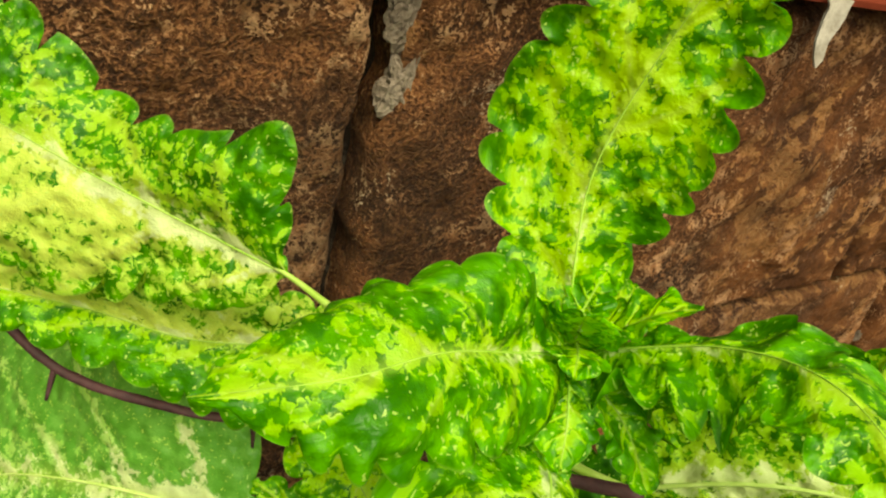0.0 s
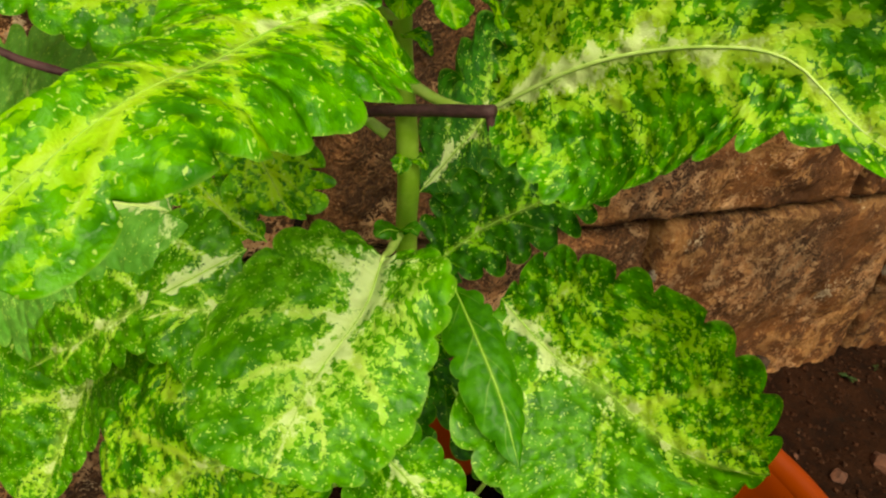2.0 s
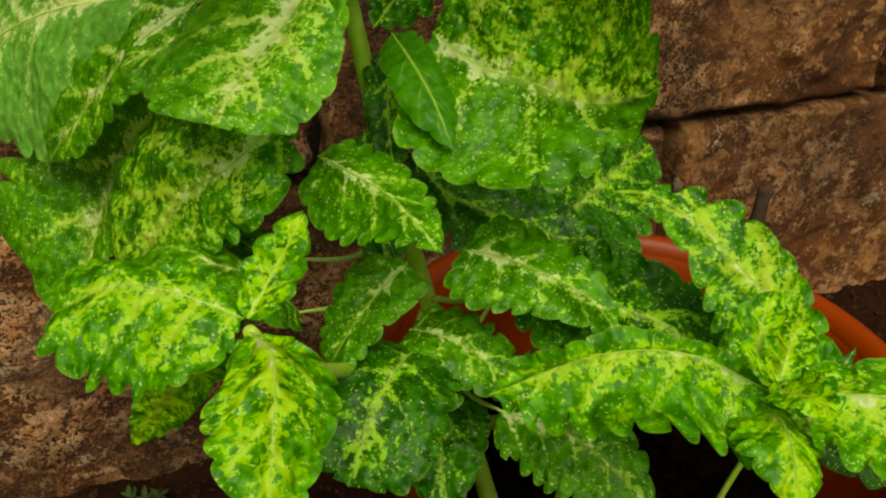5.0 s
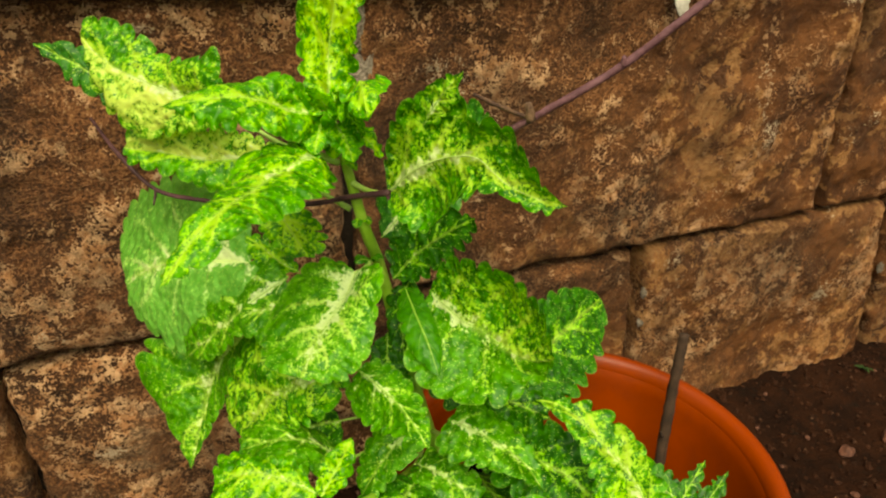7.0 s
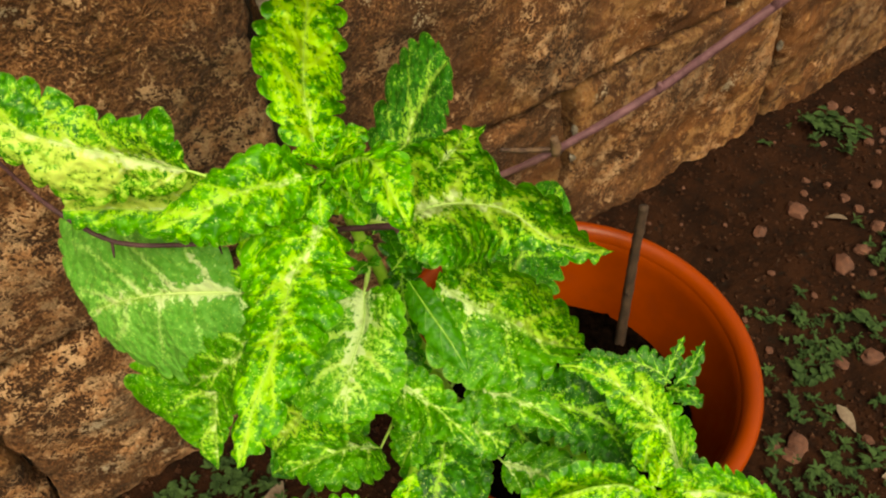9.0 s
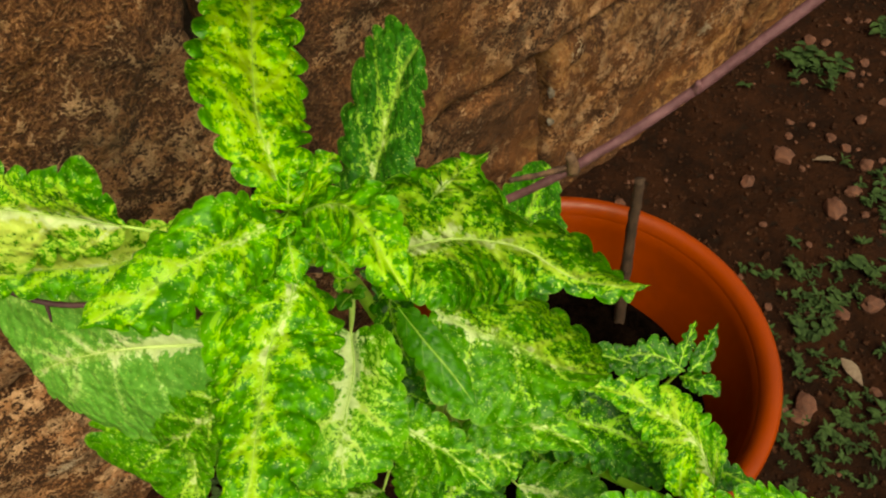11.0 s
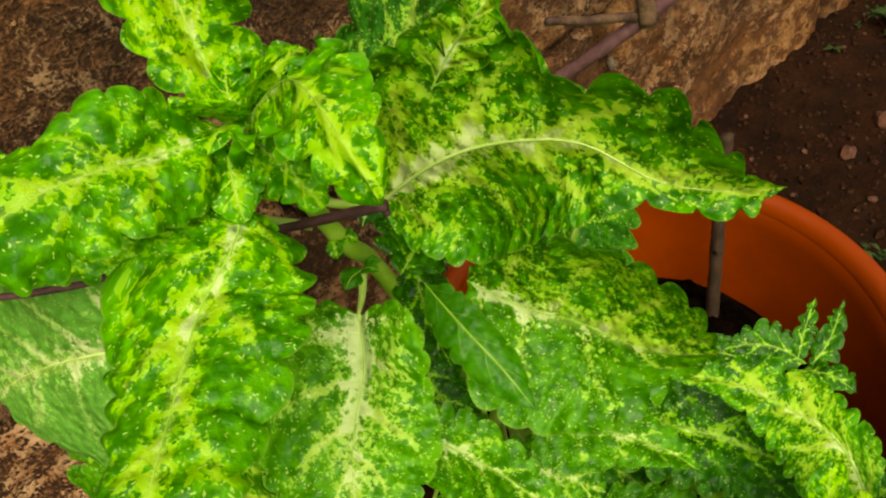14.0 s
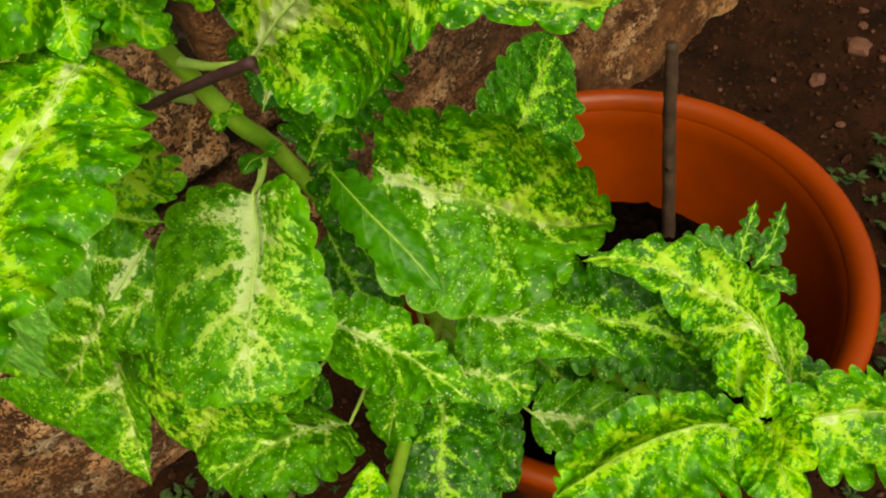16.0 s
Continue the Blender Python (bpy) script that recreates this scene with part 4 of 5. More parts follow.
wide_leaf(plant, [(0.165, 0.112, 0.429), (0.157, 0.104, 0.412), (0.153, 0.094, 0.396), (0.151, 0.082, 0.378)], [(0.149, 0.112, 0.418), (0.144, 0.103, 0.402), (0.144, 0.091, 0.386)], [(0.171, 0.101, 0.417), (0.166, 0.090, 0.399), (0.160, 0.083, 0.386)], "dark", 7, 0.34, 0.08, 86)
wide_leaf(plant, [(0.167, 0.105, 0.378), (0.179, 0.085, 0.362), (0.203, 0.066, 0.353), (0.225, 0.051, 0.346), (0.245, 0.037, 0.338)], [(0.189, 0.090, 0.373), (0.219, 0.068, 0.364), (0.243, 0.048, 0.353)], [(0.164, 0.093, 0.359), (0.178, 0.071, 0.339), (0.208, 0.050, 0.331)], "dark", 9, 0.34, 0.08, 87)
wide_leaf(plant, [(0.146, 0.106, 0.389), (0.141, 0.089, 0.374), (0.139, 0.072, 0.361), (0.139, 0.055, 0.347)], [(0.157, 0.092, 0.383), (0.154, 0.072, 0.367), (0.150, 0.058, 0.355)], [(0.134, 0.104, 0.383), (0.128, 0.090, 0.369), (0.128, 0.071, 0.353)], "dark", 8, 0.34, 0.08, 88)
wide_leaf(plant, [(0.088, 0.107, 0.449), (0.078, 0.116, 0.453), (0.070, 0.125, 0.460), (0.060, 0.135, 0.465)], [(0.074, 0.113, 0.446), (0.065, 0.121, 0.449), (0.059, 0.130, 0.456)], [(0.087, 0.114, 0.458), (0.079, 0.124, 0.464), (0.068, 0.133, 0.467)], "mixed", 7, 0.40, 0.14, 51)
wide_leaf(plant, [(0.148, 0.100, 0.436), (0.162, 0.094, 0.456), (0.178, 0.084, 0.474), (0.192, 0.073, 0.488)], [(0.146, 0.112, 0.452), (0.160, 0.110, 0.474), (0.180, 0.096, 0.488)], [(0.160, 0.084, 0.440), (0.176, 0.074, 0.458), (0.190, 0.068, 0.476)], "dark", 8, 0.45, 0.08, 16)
wide_leaf(plant, [(0.074, 0.134, 0.499), (0.079, 0.122, 0.488), (0.085, 0.110, 0.478), (0.092, 0.096, 0.465)], [(0.065, 0.130, 0.487), (0.068, 0.117, 0.473), (0.079, 0.104, 0.464)], [(0.086, 0.124, 0.496), (0.099, 0.109, 0.488), (0.105, 0.098, 0.477), (0.100, 0.093, 0.467)], "bright", 8, 0.44, 0.18, 50)
wide_leaf(plant, [(0.096, 0.074, 0.432), (0.080, 0.082, 0.436), (0.064, 0.092, 0.436), (0.047, 0.102, 0.427)], [(0.088, 0.096, 0.442), (0.070, 0.110, 0.442), (0.054, 0.114, 0.433)], [(0.088, 0.062, 0.422), (0.066, 0.070, 0.420), (0.050, 0.084, 0.420)], "white", 7, 0.36, 0.14, 49)
# lower tier
wide_leaf(plant, [(0.112, 0.062, 0.399), (0.119, 0.043, 0.399), (0.127, 0.018, 0.398), (0.133, -0.011, 0.391)], [(0.124, 0.064, 0.404), (0.137, 0.044, 0.402), (0.141, 0.018, 0.398), (0.138, 0.000, 0.394)], [(0.102, 0.058, 0.386), (0.105, 0.046, 0.377), (0.110, 0.030, 0.377), (0.120, 0.006, 0.388)], "white", 9, 0.28, 0.06, 17, arch=0.10)
wide_leaf(plant, [(0.168, 0.044, 0.356), (0.178, 0.025, 0.360), (0.188, 0.008, 0.360), (0.197, -0.010, 0.357), (0.205, -0.024, 0.344)], [(0.182, 0.044, 0.370), (0.191, 0.024, 0.373), (0.199, 0.006, 0.370), (0.206, -0.010, 0.361)], [(0.156, 0.036, 0.346), (0.160, 0.020, 0.343), (0.176, 0.006, 0.345), (0.192, -0.008, 0.345)], "white", 10, 0.30, 0.08, 18, arch=0.12)
wide_leaf(plant, [(0.060, 0.122, 0.404), (0.040, 0.152, 0.366), (0.025, 0.150, 0.334), (0.004, 0.127, 0.287)], [(0.048, 0.160, 0.408), (0.014, 0.184, 0.382), (-0.024, 0.196, 0.342), (-0.010, 0.166, 0.312)], [(0.058, 0.122, 0.382), (0.040, 0.130, 0.350), (0.022, 0.132, 0.314)], "white", 10, 0.30, 0.06, 19, arch=0.08)
wide_leaf(plant, [(0.102, 0.058, 0.420), (0.080, 0.058, 0.402), (0.060, 0.074, 0.380), (0.038, 0.084, 0.348)], [(0.092, 0.086, 0.428), (0.064, 0.108, 0.410), (0.038, 0.124, 0.372), (0.032, 0.108, 0.348)], [(0.102, 0.046, 0.402), (0.086, 0.041, 0.385), (0.064, 0.056, 0.364), (0.046, 0.066, 0.344)], "flecked", 10, 0.34, 0.16, 20, arch=0.14)
wide_leaf(plant, [(0.098, 0.048, 0.338), (0.080, 0.048, 0.360), (0.058, 0.050, 0.368), (0.036, 0.060, 0.358)], [(0.086, 0.068, 0.350), (0.060, 0.076, 0.366), (0.038, 0.076, 0.358)], [(0.094, 0.030, 0.342), (0.074, 0.022, 0.358), (0.048, 0.034, 0.362)], "white", 9, 0.32, 0.12, 25, stalk=(0.170, 0.11, 0.31))
wide_leaf(plant, [(0.246, -0.086, 0.330), (0.248, -0.058, 0.362), (0.232, -0.030, 0.386), (0.218, -0.012, 0.398), (0.206, 0.001, 0.397)], [(0.234, -0.078, 0.324), (0.226, -0.062, 0.340), (0.222, -0.040, 0.368), (0.218, -0.020, 0.386)], [(0.276, -0.072, 0.334), (0.268, -0.054, 0.362), (0.254, -0.038, 0.388), (0.237, -0.018, 0.401), (0.218, -0.004, 0.400)], "flecked", 12, 0.40, 0.12, 21, label="leaf speckled yellow and green, curling to a pale tip")
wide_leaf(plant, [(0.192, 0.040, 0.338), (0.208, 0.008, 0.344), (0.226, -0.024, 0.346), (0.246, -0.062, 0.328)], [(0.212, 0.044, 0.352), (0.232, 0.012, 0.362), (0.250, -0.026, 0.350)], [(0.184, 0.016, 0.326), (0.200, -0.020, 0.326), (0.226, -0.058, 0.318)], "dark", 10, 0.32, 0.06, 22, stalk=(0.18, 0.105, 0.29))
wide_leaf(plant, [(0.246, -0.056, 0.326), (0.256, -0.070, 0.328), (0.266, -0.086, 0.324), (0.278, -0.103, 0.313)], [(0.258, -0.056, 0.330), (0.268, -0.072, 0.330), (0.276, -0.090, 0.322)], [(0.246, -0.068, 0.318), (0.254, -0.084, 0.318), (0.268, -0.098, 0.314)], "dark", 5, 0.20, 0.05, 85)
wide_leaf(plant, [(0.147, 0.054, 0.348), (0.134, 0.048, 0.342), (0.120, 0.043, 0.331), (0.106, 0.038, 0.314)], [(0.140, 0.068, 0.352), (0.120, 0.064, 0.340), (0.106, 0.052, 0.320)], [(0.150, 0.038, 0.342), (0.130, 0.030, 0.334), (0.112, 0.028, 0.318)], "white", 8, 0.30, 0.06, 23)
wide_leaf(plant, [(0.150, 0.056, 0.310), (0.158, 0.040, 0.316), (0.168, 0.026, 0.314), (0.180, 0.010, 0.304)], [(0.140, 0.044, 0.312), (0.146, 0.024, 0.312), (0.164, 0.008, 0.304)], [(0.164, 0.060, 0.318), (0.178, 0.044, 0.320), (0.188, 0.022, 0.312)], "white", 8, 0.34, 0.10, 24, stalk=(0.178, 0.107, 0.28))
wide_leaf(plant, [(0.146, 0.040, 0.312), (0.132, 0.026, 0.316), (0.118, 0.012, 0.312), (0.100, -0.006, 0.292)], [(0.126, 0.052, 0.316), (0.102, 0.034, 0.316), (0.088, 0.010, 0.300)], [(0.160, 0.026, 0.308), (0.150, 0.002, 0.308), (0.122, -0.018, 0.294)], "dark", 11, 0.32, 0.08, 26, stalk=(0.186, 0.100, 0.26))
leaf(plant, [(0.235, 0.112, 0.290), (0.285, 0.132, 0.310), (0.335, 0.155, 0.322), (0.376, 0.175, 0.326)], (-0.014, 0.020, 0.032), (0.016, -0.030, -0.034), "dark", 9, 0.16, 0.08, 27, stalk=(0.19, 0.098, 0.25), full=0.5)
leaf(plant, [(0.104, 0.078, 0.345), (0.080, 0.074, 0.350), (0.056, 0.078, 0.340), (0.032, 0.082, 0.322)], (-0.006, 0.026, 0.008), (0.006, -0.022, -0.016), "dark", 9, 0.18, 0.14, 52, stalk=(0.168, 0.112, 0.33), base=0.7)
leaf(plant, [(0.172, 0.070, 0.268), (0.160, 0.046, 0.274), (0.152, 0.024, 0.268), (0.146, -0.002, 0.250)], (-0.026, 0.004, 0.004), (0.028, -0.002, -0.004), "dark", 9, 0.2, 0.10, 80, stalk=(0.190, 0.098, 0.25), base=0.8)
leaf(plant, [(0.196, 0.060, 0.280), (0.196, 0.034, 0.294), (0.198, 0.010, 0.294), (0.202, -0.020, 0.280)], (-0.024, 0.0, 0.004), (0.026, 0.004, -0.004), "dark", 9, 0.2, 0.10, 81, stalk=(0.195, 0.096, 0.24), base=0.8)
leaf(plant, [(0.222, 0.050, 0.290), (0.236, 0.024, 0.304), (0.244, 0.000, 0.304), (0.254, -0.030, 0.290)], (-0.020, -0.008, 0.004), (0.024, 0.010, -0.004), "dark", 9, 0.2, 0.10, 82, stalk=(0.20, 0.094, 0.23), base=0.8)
leaf(plant, [(0.172, 0.006, 0.296), (0.184, -0.016, 0.302), (0.194, -0.034, 0.300), (0.206, -0.056, 0.288)], (0.020, 0.010, 0.006), (-0.018, -0.010, -0.014), "white", 9, 0.2, 0.10, 83, stalk=(0.185, 0.10, 0.26), base=0.8)
# left side shoot
wide_leaf(plant, [(0.068, -0.014, 0.384), (0.050, 0.000, 0.389), (0.034, 0.009, 0.389), (0.017, 0.014, 0.380)], [(0.060, 0.008, 0.392), (0.042, 0.021, 0.389), (0.027, 0.032, 0.384), (0.018, 0.026, 0.381)], [(0.058, -0.026, 0.376), (0.038, -0.021, 0.368), (0.020, -0.008, 0.370), (0.014, 0.000, 0.374)], "mixed", 12, 0.75, 0.40, 28, arch=0.16)
leaf(plant, [(0.068, -0.024, 0.386), (0.070, -0.044, 0.392), (0.066, -0.062, 0.388), (0.058, -0.082, 0.368)], (-0.018, 0.0, -0.008), (0.018, 0.002, -0.006), "bright", 7, 0.26, 0.16, 29, base=0.6)
leaf(plant, [(0.068, -0.020, 0.388), (0.080, -0.014, 0.402), (0.088, -0.010, 0.414)], (-0.008, 0.004, 0.002), (0.008, -0.006, 0.002), "bright", 4, 0.28, 0.14, 30, rib=0.0005)
leaf(plant, [(0.064, -0.008, 0.372), (0.050, 0.010, 0.350), (0.038, 0.032, 0.318), (0.027, 0.052, 0.288)], (-0.007, 0.009, -0.002), (0.008, -0.009, 0.0), "bright", 6, 0.2, 0.1, 31)
# front side shoot
wide_leaf(plant, [(0.206, -0.086, 0.371), (0.186, -0.072, 0.380), (0.162, -0.060, 0.378), (0.132, -0.048, 0.362)], [(0.194, -0.104, 0.366), (0.168, -0.092, 0.370), (0.142, -0.070, 0.362)], [(0.204, -0.066, 0.374), (0.182, -0.046, 0.374), (0.152, -0.038, 0.364)], "mixed", 12, 0.52, 0.30, 32, arch=0.22)
wide_leaf(plant, [(0.208, -0.090, 0.371), (0.226, -0.106, 0.379), (0.246, -0.126, 0.377), (0.264, -0.146, 0.360)], [(0.222, -0.086, 0.378), (0.246, -0.099, 0.380), (0.264, -0.122, 0.371)], [(0.202, -0.114, 0.372), (0.222, -0.140, 0.372), (0.252, -0.156, 0.358)], "mixed", 11, 0.50, 0.26, 33, arch=0.20)
for k, (p, d, n, size) in enumerate([((0.206, -0.088, 0.372), (-0.3, -0.9, 0.5), (0.9, -0.2, 0.2), 0.026), ((0.208, -0.086, 0.374), (0.7, 0.5, 0.6), (0.5, -0.8, 0.2), 0.022), ((0.206, -0.086, 0.374), (-0.8, 0.2, 0.7), (0.2, 0.9, 0.2), 0.020), ((0.208, -0.090, 0.374), (0.5, -0.7, 0.8), (0.8, 0.5, 0.0), 0.016)]):
    p, d, n = Vector(p), Vector(d).normalized() * size, Vector(n).normalized() * size * 0.36
    leaf(plant, [p, p + d * 0.55 + Vector((0, 0, 0.003)), p + d], n, -n, "bright", 5, 0.38, 0.26, 110 + k, arch=0.2, full=0.5)
leaf(plant, [(0.212, -0.074, 0.368), (0.220, -0.066, 0.380), (0.226, -0.064, 0.388)], (-0.008, 0.006, 0.0), (0.010, -0.004, 0.0), "bright", 4, 0.28, 0.12, 34, rib=0.0005)
leaf(plant, [(0.206, -0.082, 0.366), (0.196, -0.102, 0.372), (0.186, -0.118, 0.364)], (-0.014, 0.004, -0.004), (0.014, 0.004, -0.004), "bright", 6, 0.24, 0.12, 35, rib=0.0006)
# young sprout in the pot; the pot's shade is painted in with darker leaves
sprout = tagged(new("coleus_sprout"), "small speckled coleus seedling rising from the pot soil", "plant")
piece("stem", tube("stem", [(0.325, 0.01, 0.13), (0.334, 0.004, 0.20), (0.342, -0.006, 0.256)], (0.002, 0.0018, 0.0012), STEM, 10, 20), sprout)
wide_leaf(sprout, [(0.341, -0.005, 0.256), (0.355, 0.002, 0.268), (0.371, 0.008, 0.283)], [(0.346, 0.004, 0.266), (0.360, 0.009, 0.277)], [(0.354, -0.008, 0.260), (0.365, -0.001, 0.270)], "dark", 5, 0.34, 0.10, 36)
wide_leaf(sprout, [(0.344, -0.012, 0.254), (0.363, -0.011, 0.263), (0.384, -0.004, 0.279)], [(0.352, -0.006, 0.262), (0.371, -0.003, 0.273)], [(0.358, -0.022, 0.254), (0.375, -0.015, 0.265)], "dark", 5, 0.34, 0.10, 37)
wide_leaf(sprout, [(0.345, -0.009, 0.255), (0.338, 0.007, 0.263), (0.325, 0.021, 0.267), (0.310, 0.032, 0.263)], [(0.329, -0.003, 0.254), (0.316, 0.012, 0.257)], [(0.350, 0.012, 0.270), (0.336, 0.027, 0.274)], "dark", 7, 0.36, 0.14, 38)
wide_leaf(sprout, [(0.334, 0.002, 0.250), (0.316, 0.022, 0.262), (0.300, 0.042, 0.268), (0.285, 0.056, 0.264)], [(0.318, 0.008, 0.252), (0.296, 0.032, 0.258)], [(0.326, 0.028, 0.266), (0.306, 0.050, 0.272)], "dark", 7, 0.36, 0.14, 39)
wide_leaf(sprout, [(0.340, -0.008, 0.252), (0.344, -0.024, 0.260), (0.348, -0.040, 0.254)], [(0.332, -0.018, 0.256), (0.338, -0.034, 0.256)], [(0.352, -0.016, 0.258), (0.357, -0.032, 0.258)], "dark", 5, 0.34, 0.12, 41)

# ---- on the ground ----
def rock(name, at, size, seed, material=None):
    bm = bmesh.new()
    bmesh.ops.create_icosphere(bm, subdivisions=2, radius=1)
    for v in bm.verts:
        k = 1 + 0.45 * noise.noise(v.co * 1.3 + Vector((seed, 0, 0)))
        v.co = Vector((v.co.x * size, v.co.y * size * 0.8, v.co.z * size * 0.6)) * k
    me = bpy.data.meshes.new(name)
    bm.to_mesh(me)
    bm.free()
    me.materials.append(material or PEBBLE)
    ob = new(name, me)
    ob.matrix_world = pose(*at, 0, 0, seed * 77)
    return ob


crumbs = random.Random(4)
for i in range(150):
    a, r = crumbs.uniform(0, 6.283), 0.122 * math.sqrt(crumbs.random())
    size = 0.002 + 0.008 * crumbs.random() ** 3
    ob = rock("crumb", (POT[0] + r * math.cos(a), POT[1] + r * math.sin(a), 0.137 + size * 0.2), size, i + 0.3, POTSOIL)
    ob.parent = soil


def leaflet(at, way, up, long, wide):
    """Vertices and faces of one small pointed leaf, slightly folded."""
    way, up = Vector(way).normalized(), Vector(up)
    side = way.cross(up).normalized()
    rise = side.cross(way)
    rows = ((0.0, 0.12), (0.25, 0.8), (0.5, 1.0), (0.75, 0.7), (1.0, 0.06))
    verts = []
    for u, w in rows:
        c = Vector(at) + way * long * u - rise * long * 0.35 * u * u
        verts += [c - side * wide * w + rise * wide * 0.3 * w, c, c + side * wide * w + rise * wide * 0.3 * w]
    faces = []
    for i in range(4):
        a = i * 3
        faces += [(a, a + 1, a + 4, a + 3), (a + 1, a + 2, a + 5, a + 4)]
    return verts, faces


def weed(at, size, count, seed, label):
    ob = tagged(new("weed"), label, "weed", "weeds on the earth")
    ob.location = at
    rnd = random.Random(seed)
    for s in range(3 if count > 8 else 2):
        a = rnd.uniform(0, 6.28)
        d = Vector((math.cos(a), math.sin(a), rnd.uniform(0.5, 1.2))).normalized() * size
        tip = d * 0.8
        piece("stem", tube("stem", [(0, 0, -0.004), d * 0.4, tip], (0.0012, 0.001, 0.0006), WEED, 6, 8), ob)
        for k in range(count // 2):
            f = 0.25 + 0.75 * k / max(1, count // 2 - 1)
            w = a + (1.4 if k % 2 else -1.4) + rnd.uniform(-0.5, 0.5)
            v, fc = leaflet(tip * f, (math.cos(w), math.sin(w), 0.35), (0, 0, 1), size * rnd.uniform(0.35, 0.6), size * rnd.uniform(0.12, 0.2))
            piece("leaf", mesh_of("leaf", v, fc, WEED), ob)
    return ob


for i, (x, y, size, n) in enumerate([(1.085, 0.255, 0.045, 12), (1.11, 0.20, 0.035, 10), (0.803, -0.024, 0.040, 6), (0.79, -0.07, 0.030, 6), (0.658, -0.027, 0.030, 10), (0.69, 0.0, 0.022, 8), (0.707, 0.034, 0.022, 8), (0.673, 0.071, 0.020, 6), (0.99, 0.29, 0.022, 6), (1.16, 0.12, 0.03, 8), (0.92, 0.02, 0.028, 8), (0.60, -0.06, 0.02, 6), (1.25, 0.2, 0.04, 10), (-0.07, 0.26, 0.024, 14), (-0.03, 0.24, 0.026, 16), (0.01, 0.27, 0.024, 14), (0.0, 0.22, 0.022, 14), (0.05, 0.25, 0.022, 12), (-0.11, 0.28, 0.020, 12), (-0.05, 0.29, 0.022, 14), (0.03, 0.21, 0.022, 12), (-0.01, 0.19, 0.020, 12)]):
    weed((x, y, earth(x, y)), size, n, 40 + i, "small broad-leaved green weed on the red earth")


def cover(name, spots, count, seed, label, size):
    """Low feathery plantlets, each a tuft of small leaves on a short stem, thicker round some spots."""
    rnd = random.Random(seed)
    verts, faces = [], []
    for _ in range(count):
        cx, cy, r = spots[rnd.randrange(len(spots))]
        x, y = cx + rnd.gauss(0, r), cy + rnd.gauss(0, r)
        if math.hypot(x - POT[0], y - POT[1]) < 0.14 or y > 0.325:
            continue
        k = (0.5 + 1.1 * rnd.random() ** 2) * size
        turn, lean = rnd.uniform(0, 6.28), rnd.uniform(0.5, 1.6) * k
        for q in range(rnd.randrange(7, 15)):
            f, a = rnd.random(), rnd.uniform(0, 6.28)
            foot = (x + f * lean * math.cos(turn), y + f * lean * math.sin(turn), earth(x, y) + 0.001 + 1.2 * k * f)
            v, fc = leaflet(foot, (math.cos(a), math.sin(a), rnd.uniform(0.2, 0.9)), (0, 0, 1), k * rnd.uniform(0.7, 1.3), k * rnd.uniform(0.14, 0.26))
            base = len(verts)
            verts += v
            faces += [tuple(base + h for h in t) for t in fc]
    return tagged(new(name, mesh_of(name, verts, faces, WEED)), label, "ground cover", kind="stuff")


cover("ground_cover", [(0.54, -0.11, 0.035), (0.61, -0.13, 0.04), (0.50, -0.16, 0.04), (0.66, -0.16, 0.05), (0.58, -0.2, 0.05), (0.70, 0.04, 0.03), (0.72, -0.02, 0.03), (0.80, -0.03, 0.03), (1.08, 0.24, 0.03), (-0.09, 0.28, 0.03), (-0.03, 0.27, 0.04), (0.02, 0.22, 0.04), (0.64, -0.03, 0.03), (-0.05, 0.22, 0.04), (0.93, 0.02, 0.03)], 250, 5, "low feathery green weeds in patches on red earth", 0.0085)


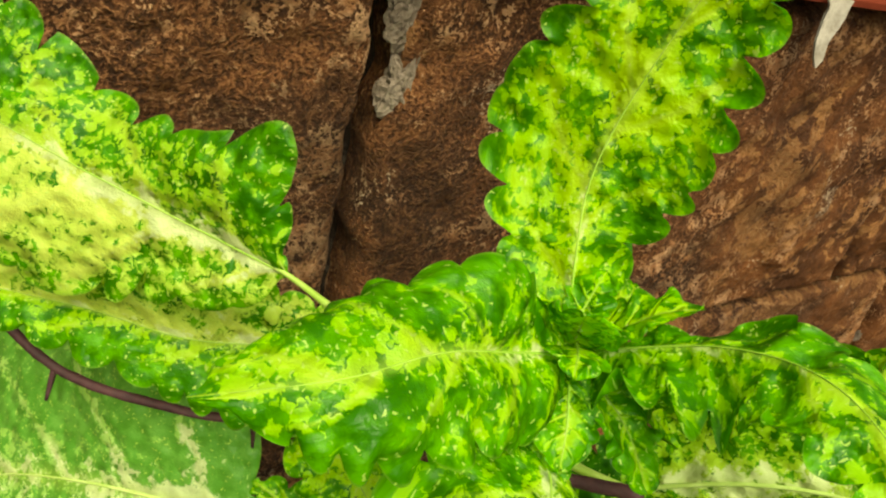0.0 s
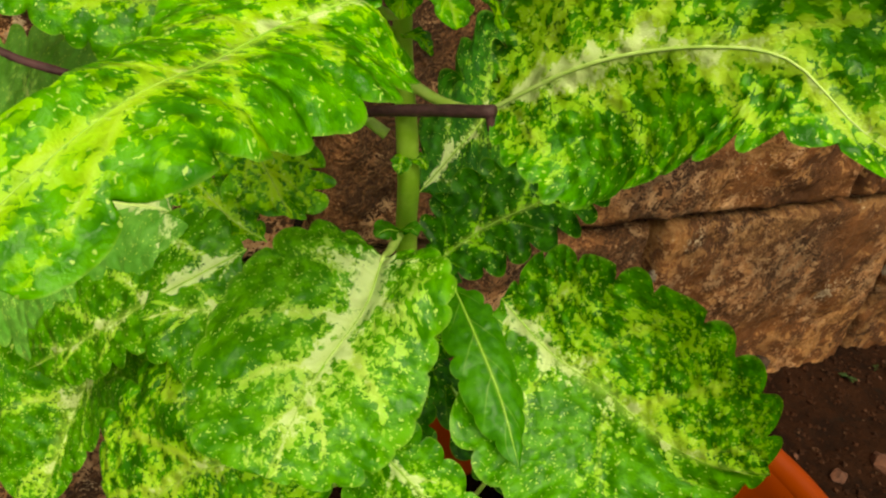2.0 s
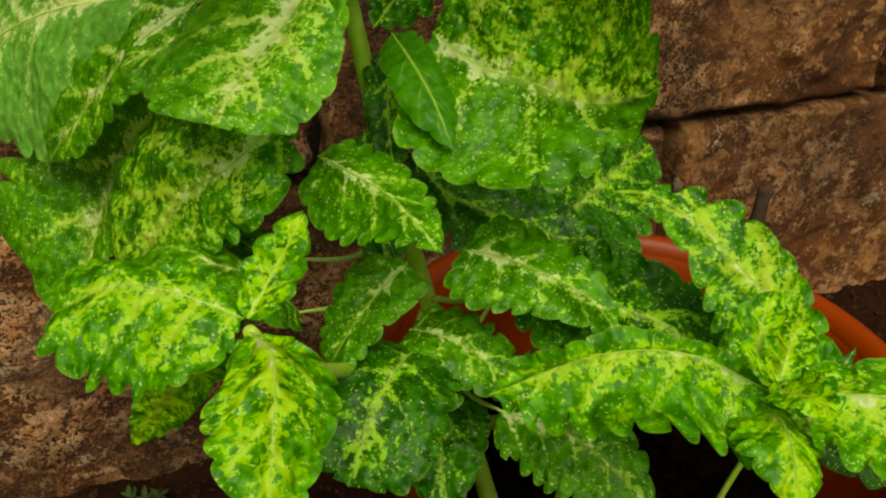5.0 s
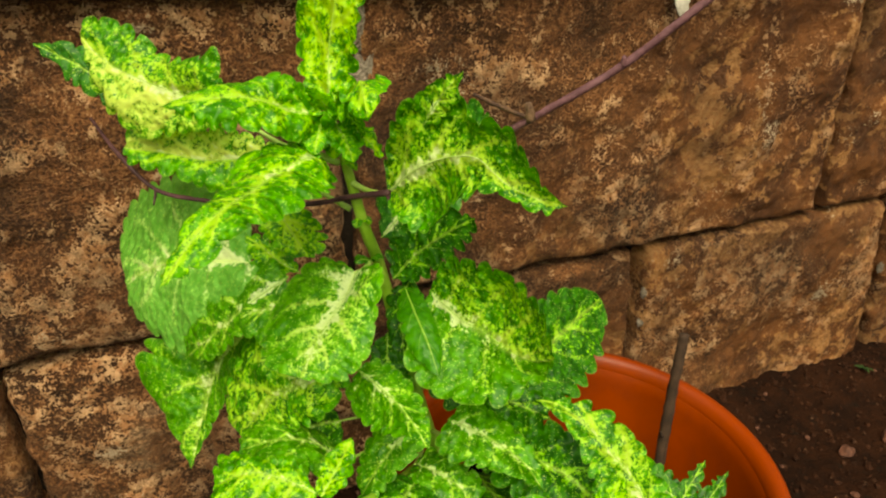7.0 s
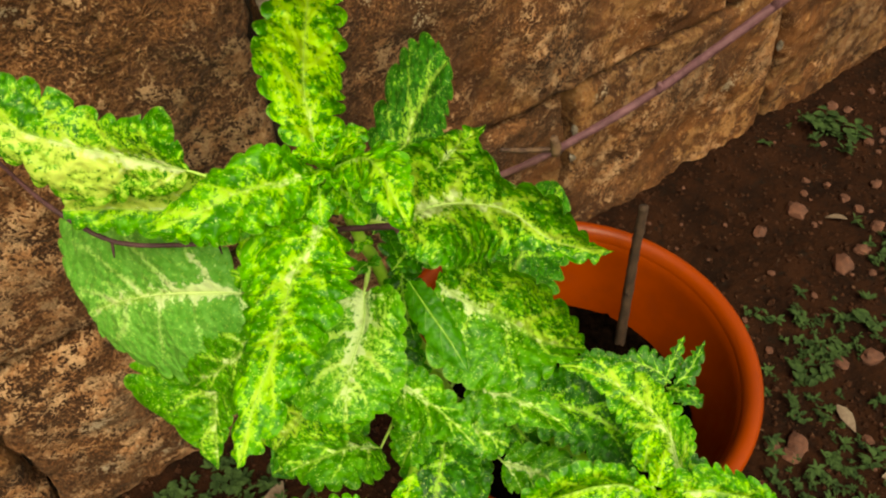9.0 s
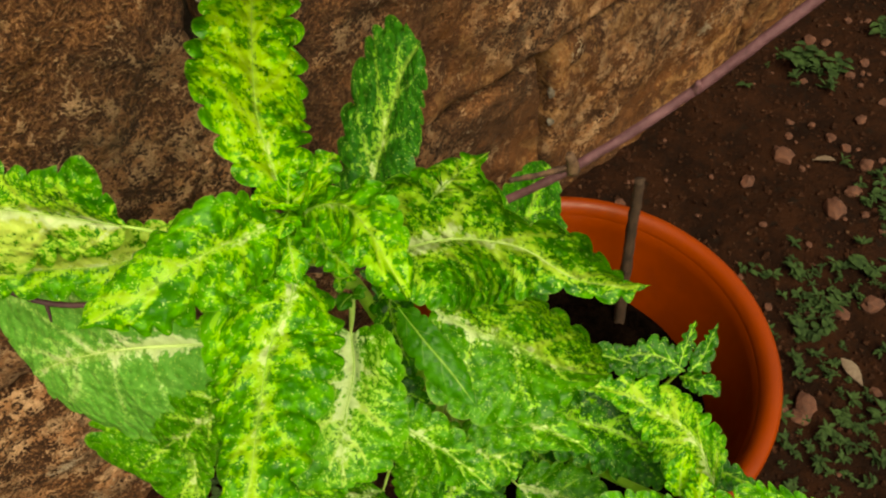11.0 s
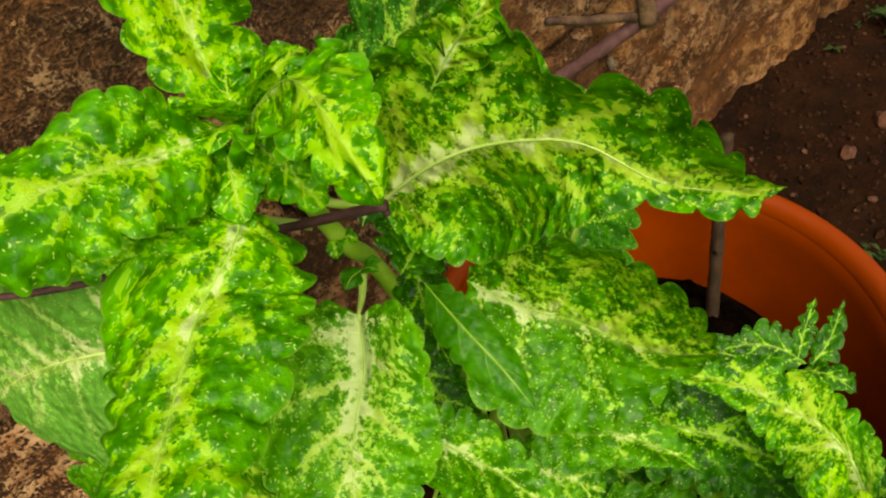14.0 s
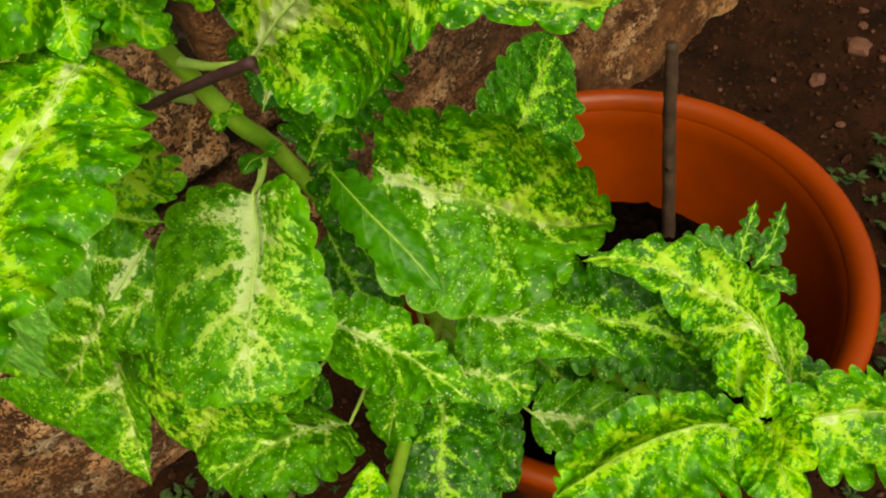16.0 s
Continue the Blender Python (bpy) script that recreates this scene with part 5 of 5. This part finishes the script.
def grit(count, seed):
    rnd = random.Random(seed)
    verts, faces = [], []
    tet = [Vector((1, 0, 0)), Vector((-1, 0, 0)), Vector((0, 1, 0)), Vector((0, -1, 0)), Vector((0, 0, 1)), Vector((0, 0, -1))]
    tri = [(0, 2, 4), (2, 1, 4), (1, 3, 4), (3, 0, 4), (2, 0, 5), (1, 2, 5), (3, 1, 5), (0, 3, 5)]
    for _ in range(count):
        x, y = rnd.uniform(-0.3, 1.5), rnd.uniform(-0.45, 0.33)
        if math.hypot(x - POT[0], y - POT[1]) < 0.125:
            continue
        r = 0.0012 + 0.0048 * rnd.random() ** 3
        c = Vector((x, y, earth(x, y) + r * 0.2))
        base = len(verts)
        spin = Euler((rnd.uniform(0, 3), rnd.uniform(0, 3), rnd.uniform(0, 3))).to_matrix()
        verts += [c + spin @ (t * r * rnd.uniform(0.6, 1.2)) for t in tet]
        faces += [tuple(base + q for q in t) for t in tri]
    return tagged(new("grit", mesh_of("grit", verts, faces, GRIT, False)), "loose reddish grit and crumbs of earth", "gravel", kind="stuff")


grit(15000, 8)
rnd = random.Random(21)
for i in range(170):
    x, y = rnd.uniform(0.48, 1.3), rnd.uniform(-0.25, 0.3)
    r = 0.003 + 0.009 * rnd.random() ** 3
    tagged(rock("pebble", (x, y, earth(x, y) + r * 0.25), r, i), "small rounded reddish-brown pebble on the earth", "pebble", "pebbles on the earth")
for x, y, r in ((0.892, 0.16, 0.017), (0.848, 0.053, 0.018), (0.809, 0.163, 0.012), (0.56, -0.08, 0.016), (0.74, -0.06, 0.014)):
    tagged(rock("pebble", (x, y, earth(x, y) + r * 0.3), r, x * 9), "larger reddish stone half sunk in the earth", "pebble", "pebbles on the earth")


def dry_leaf(at, turn, size, seed):
    v, f = leaflet((0, 0, 0), (1, 0, 0.25), (0, 0, 1), size, size * 0.22)
    ob = tagged(new("dry_leaf", mesh_of("dry_leaf", v, f, DRY)), "curled dry grey-brown fallen leaf on the earth", "leaf", "fallen leaves")
    ob.matrix_world = pose(*at, 12, 0, turn)
    return ob


for i, (x, y, turn, size) in enumerate([(0.649, -0.075, 250, 0.035), (0.70, -0.12, 20, 0.03), (0.93, 0.10, 130, 0.03), (0.61, -0.16, 330, 0.03), (0.02, 0.20, 40, 0.05)]):
    dry_leaf((x, y, earth(x, y) + 0.006), turn, size, i)
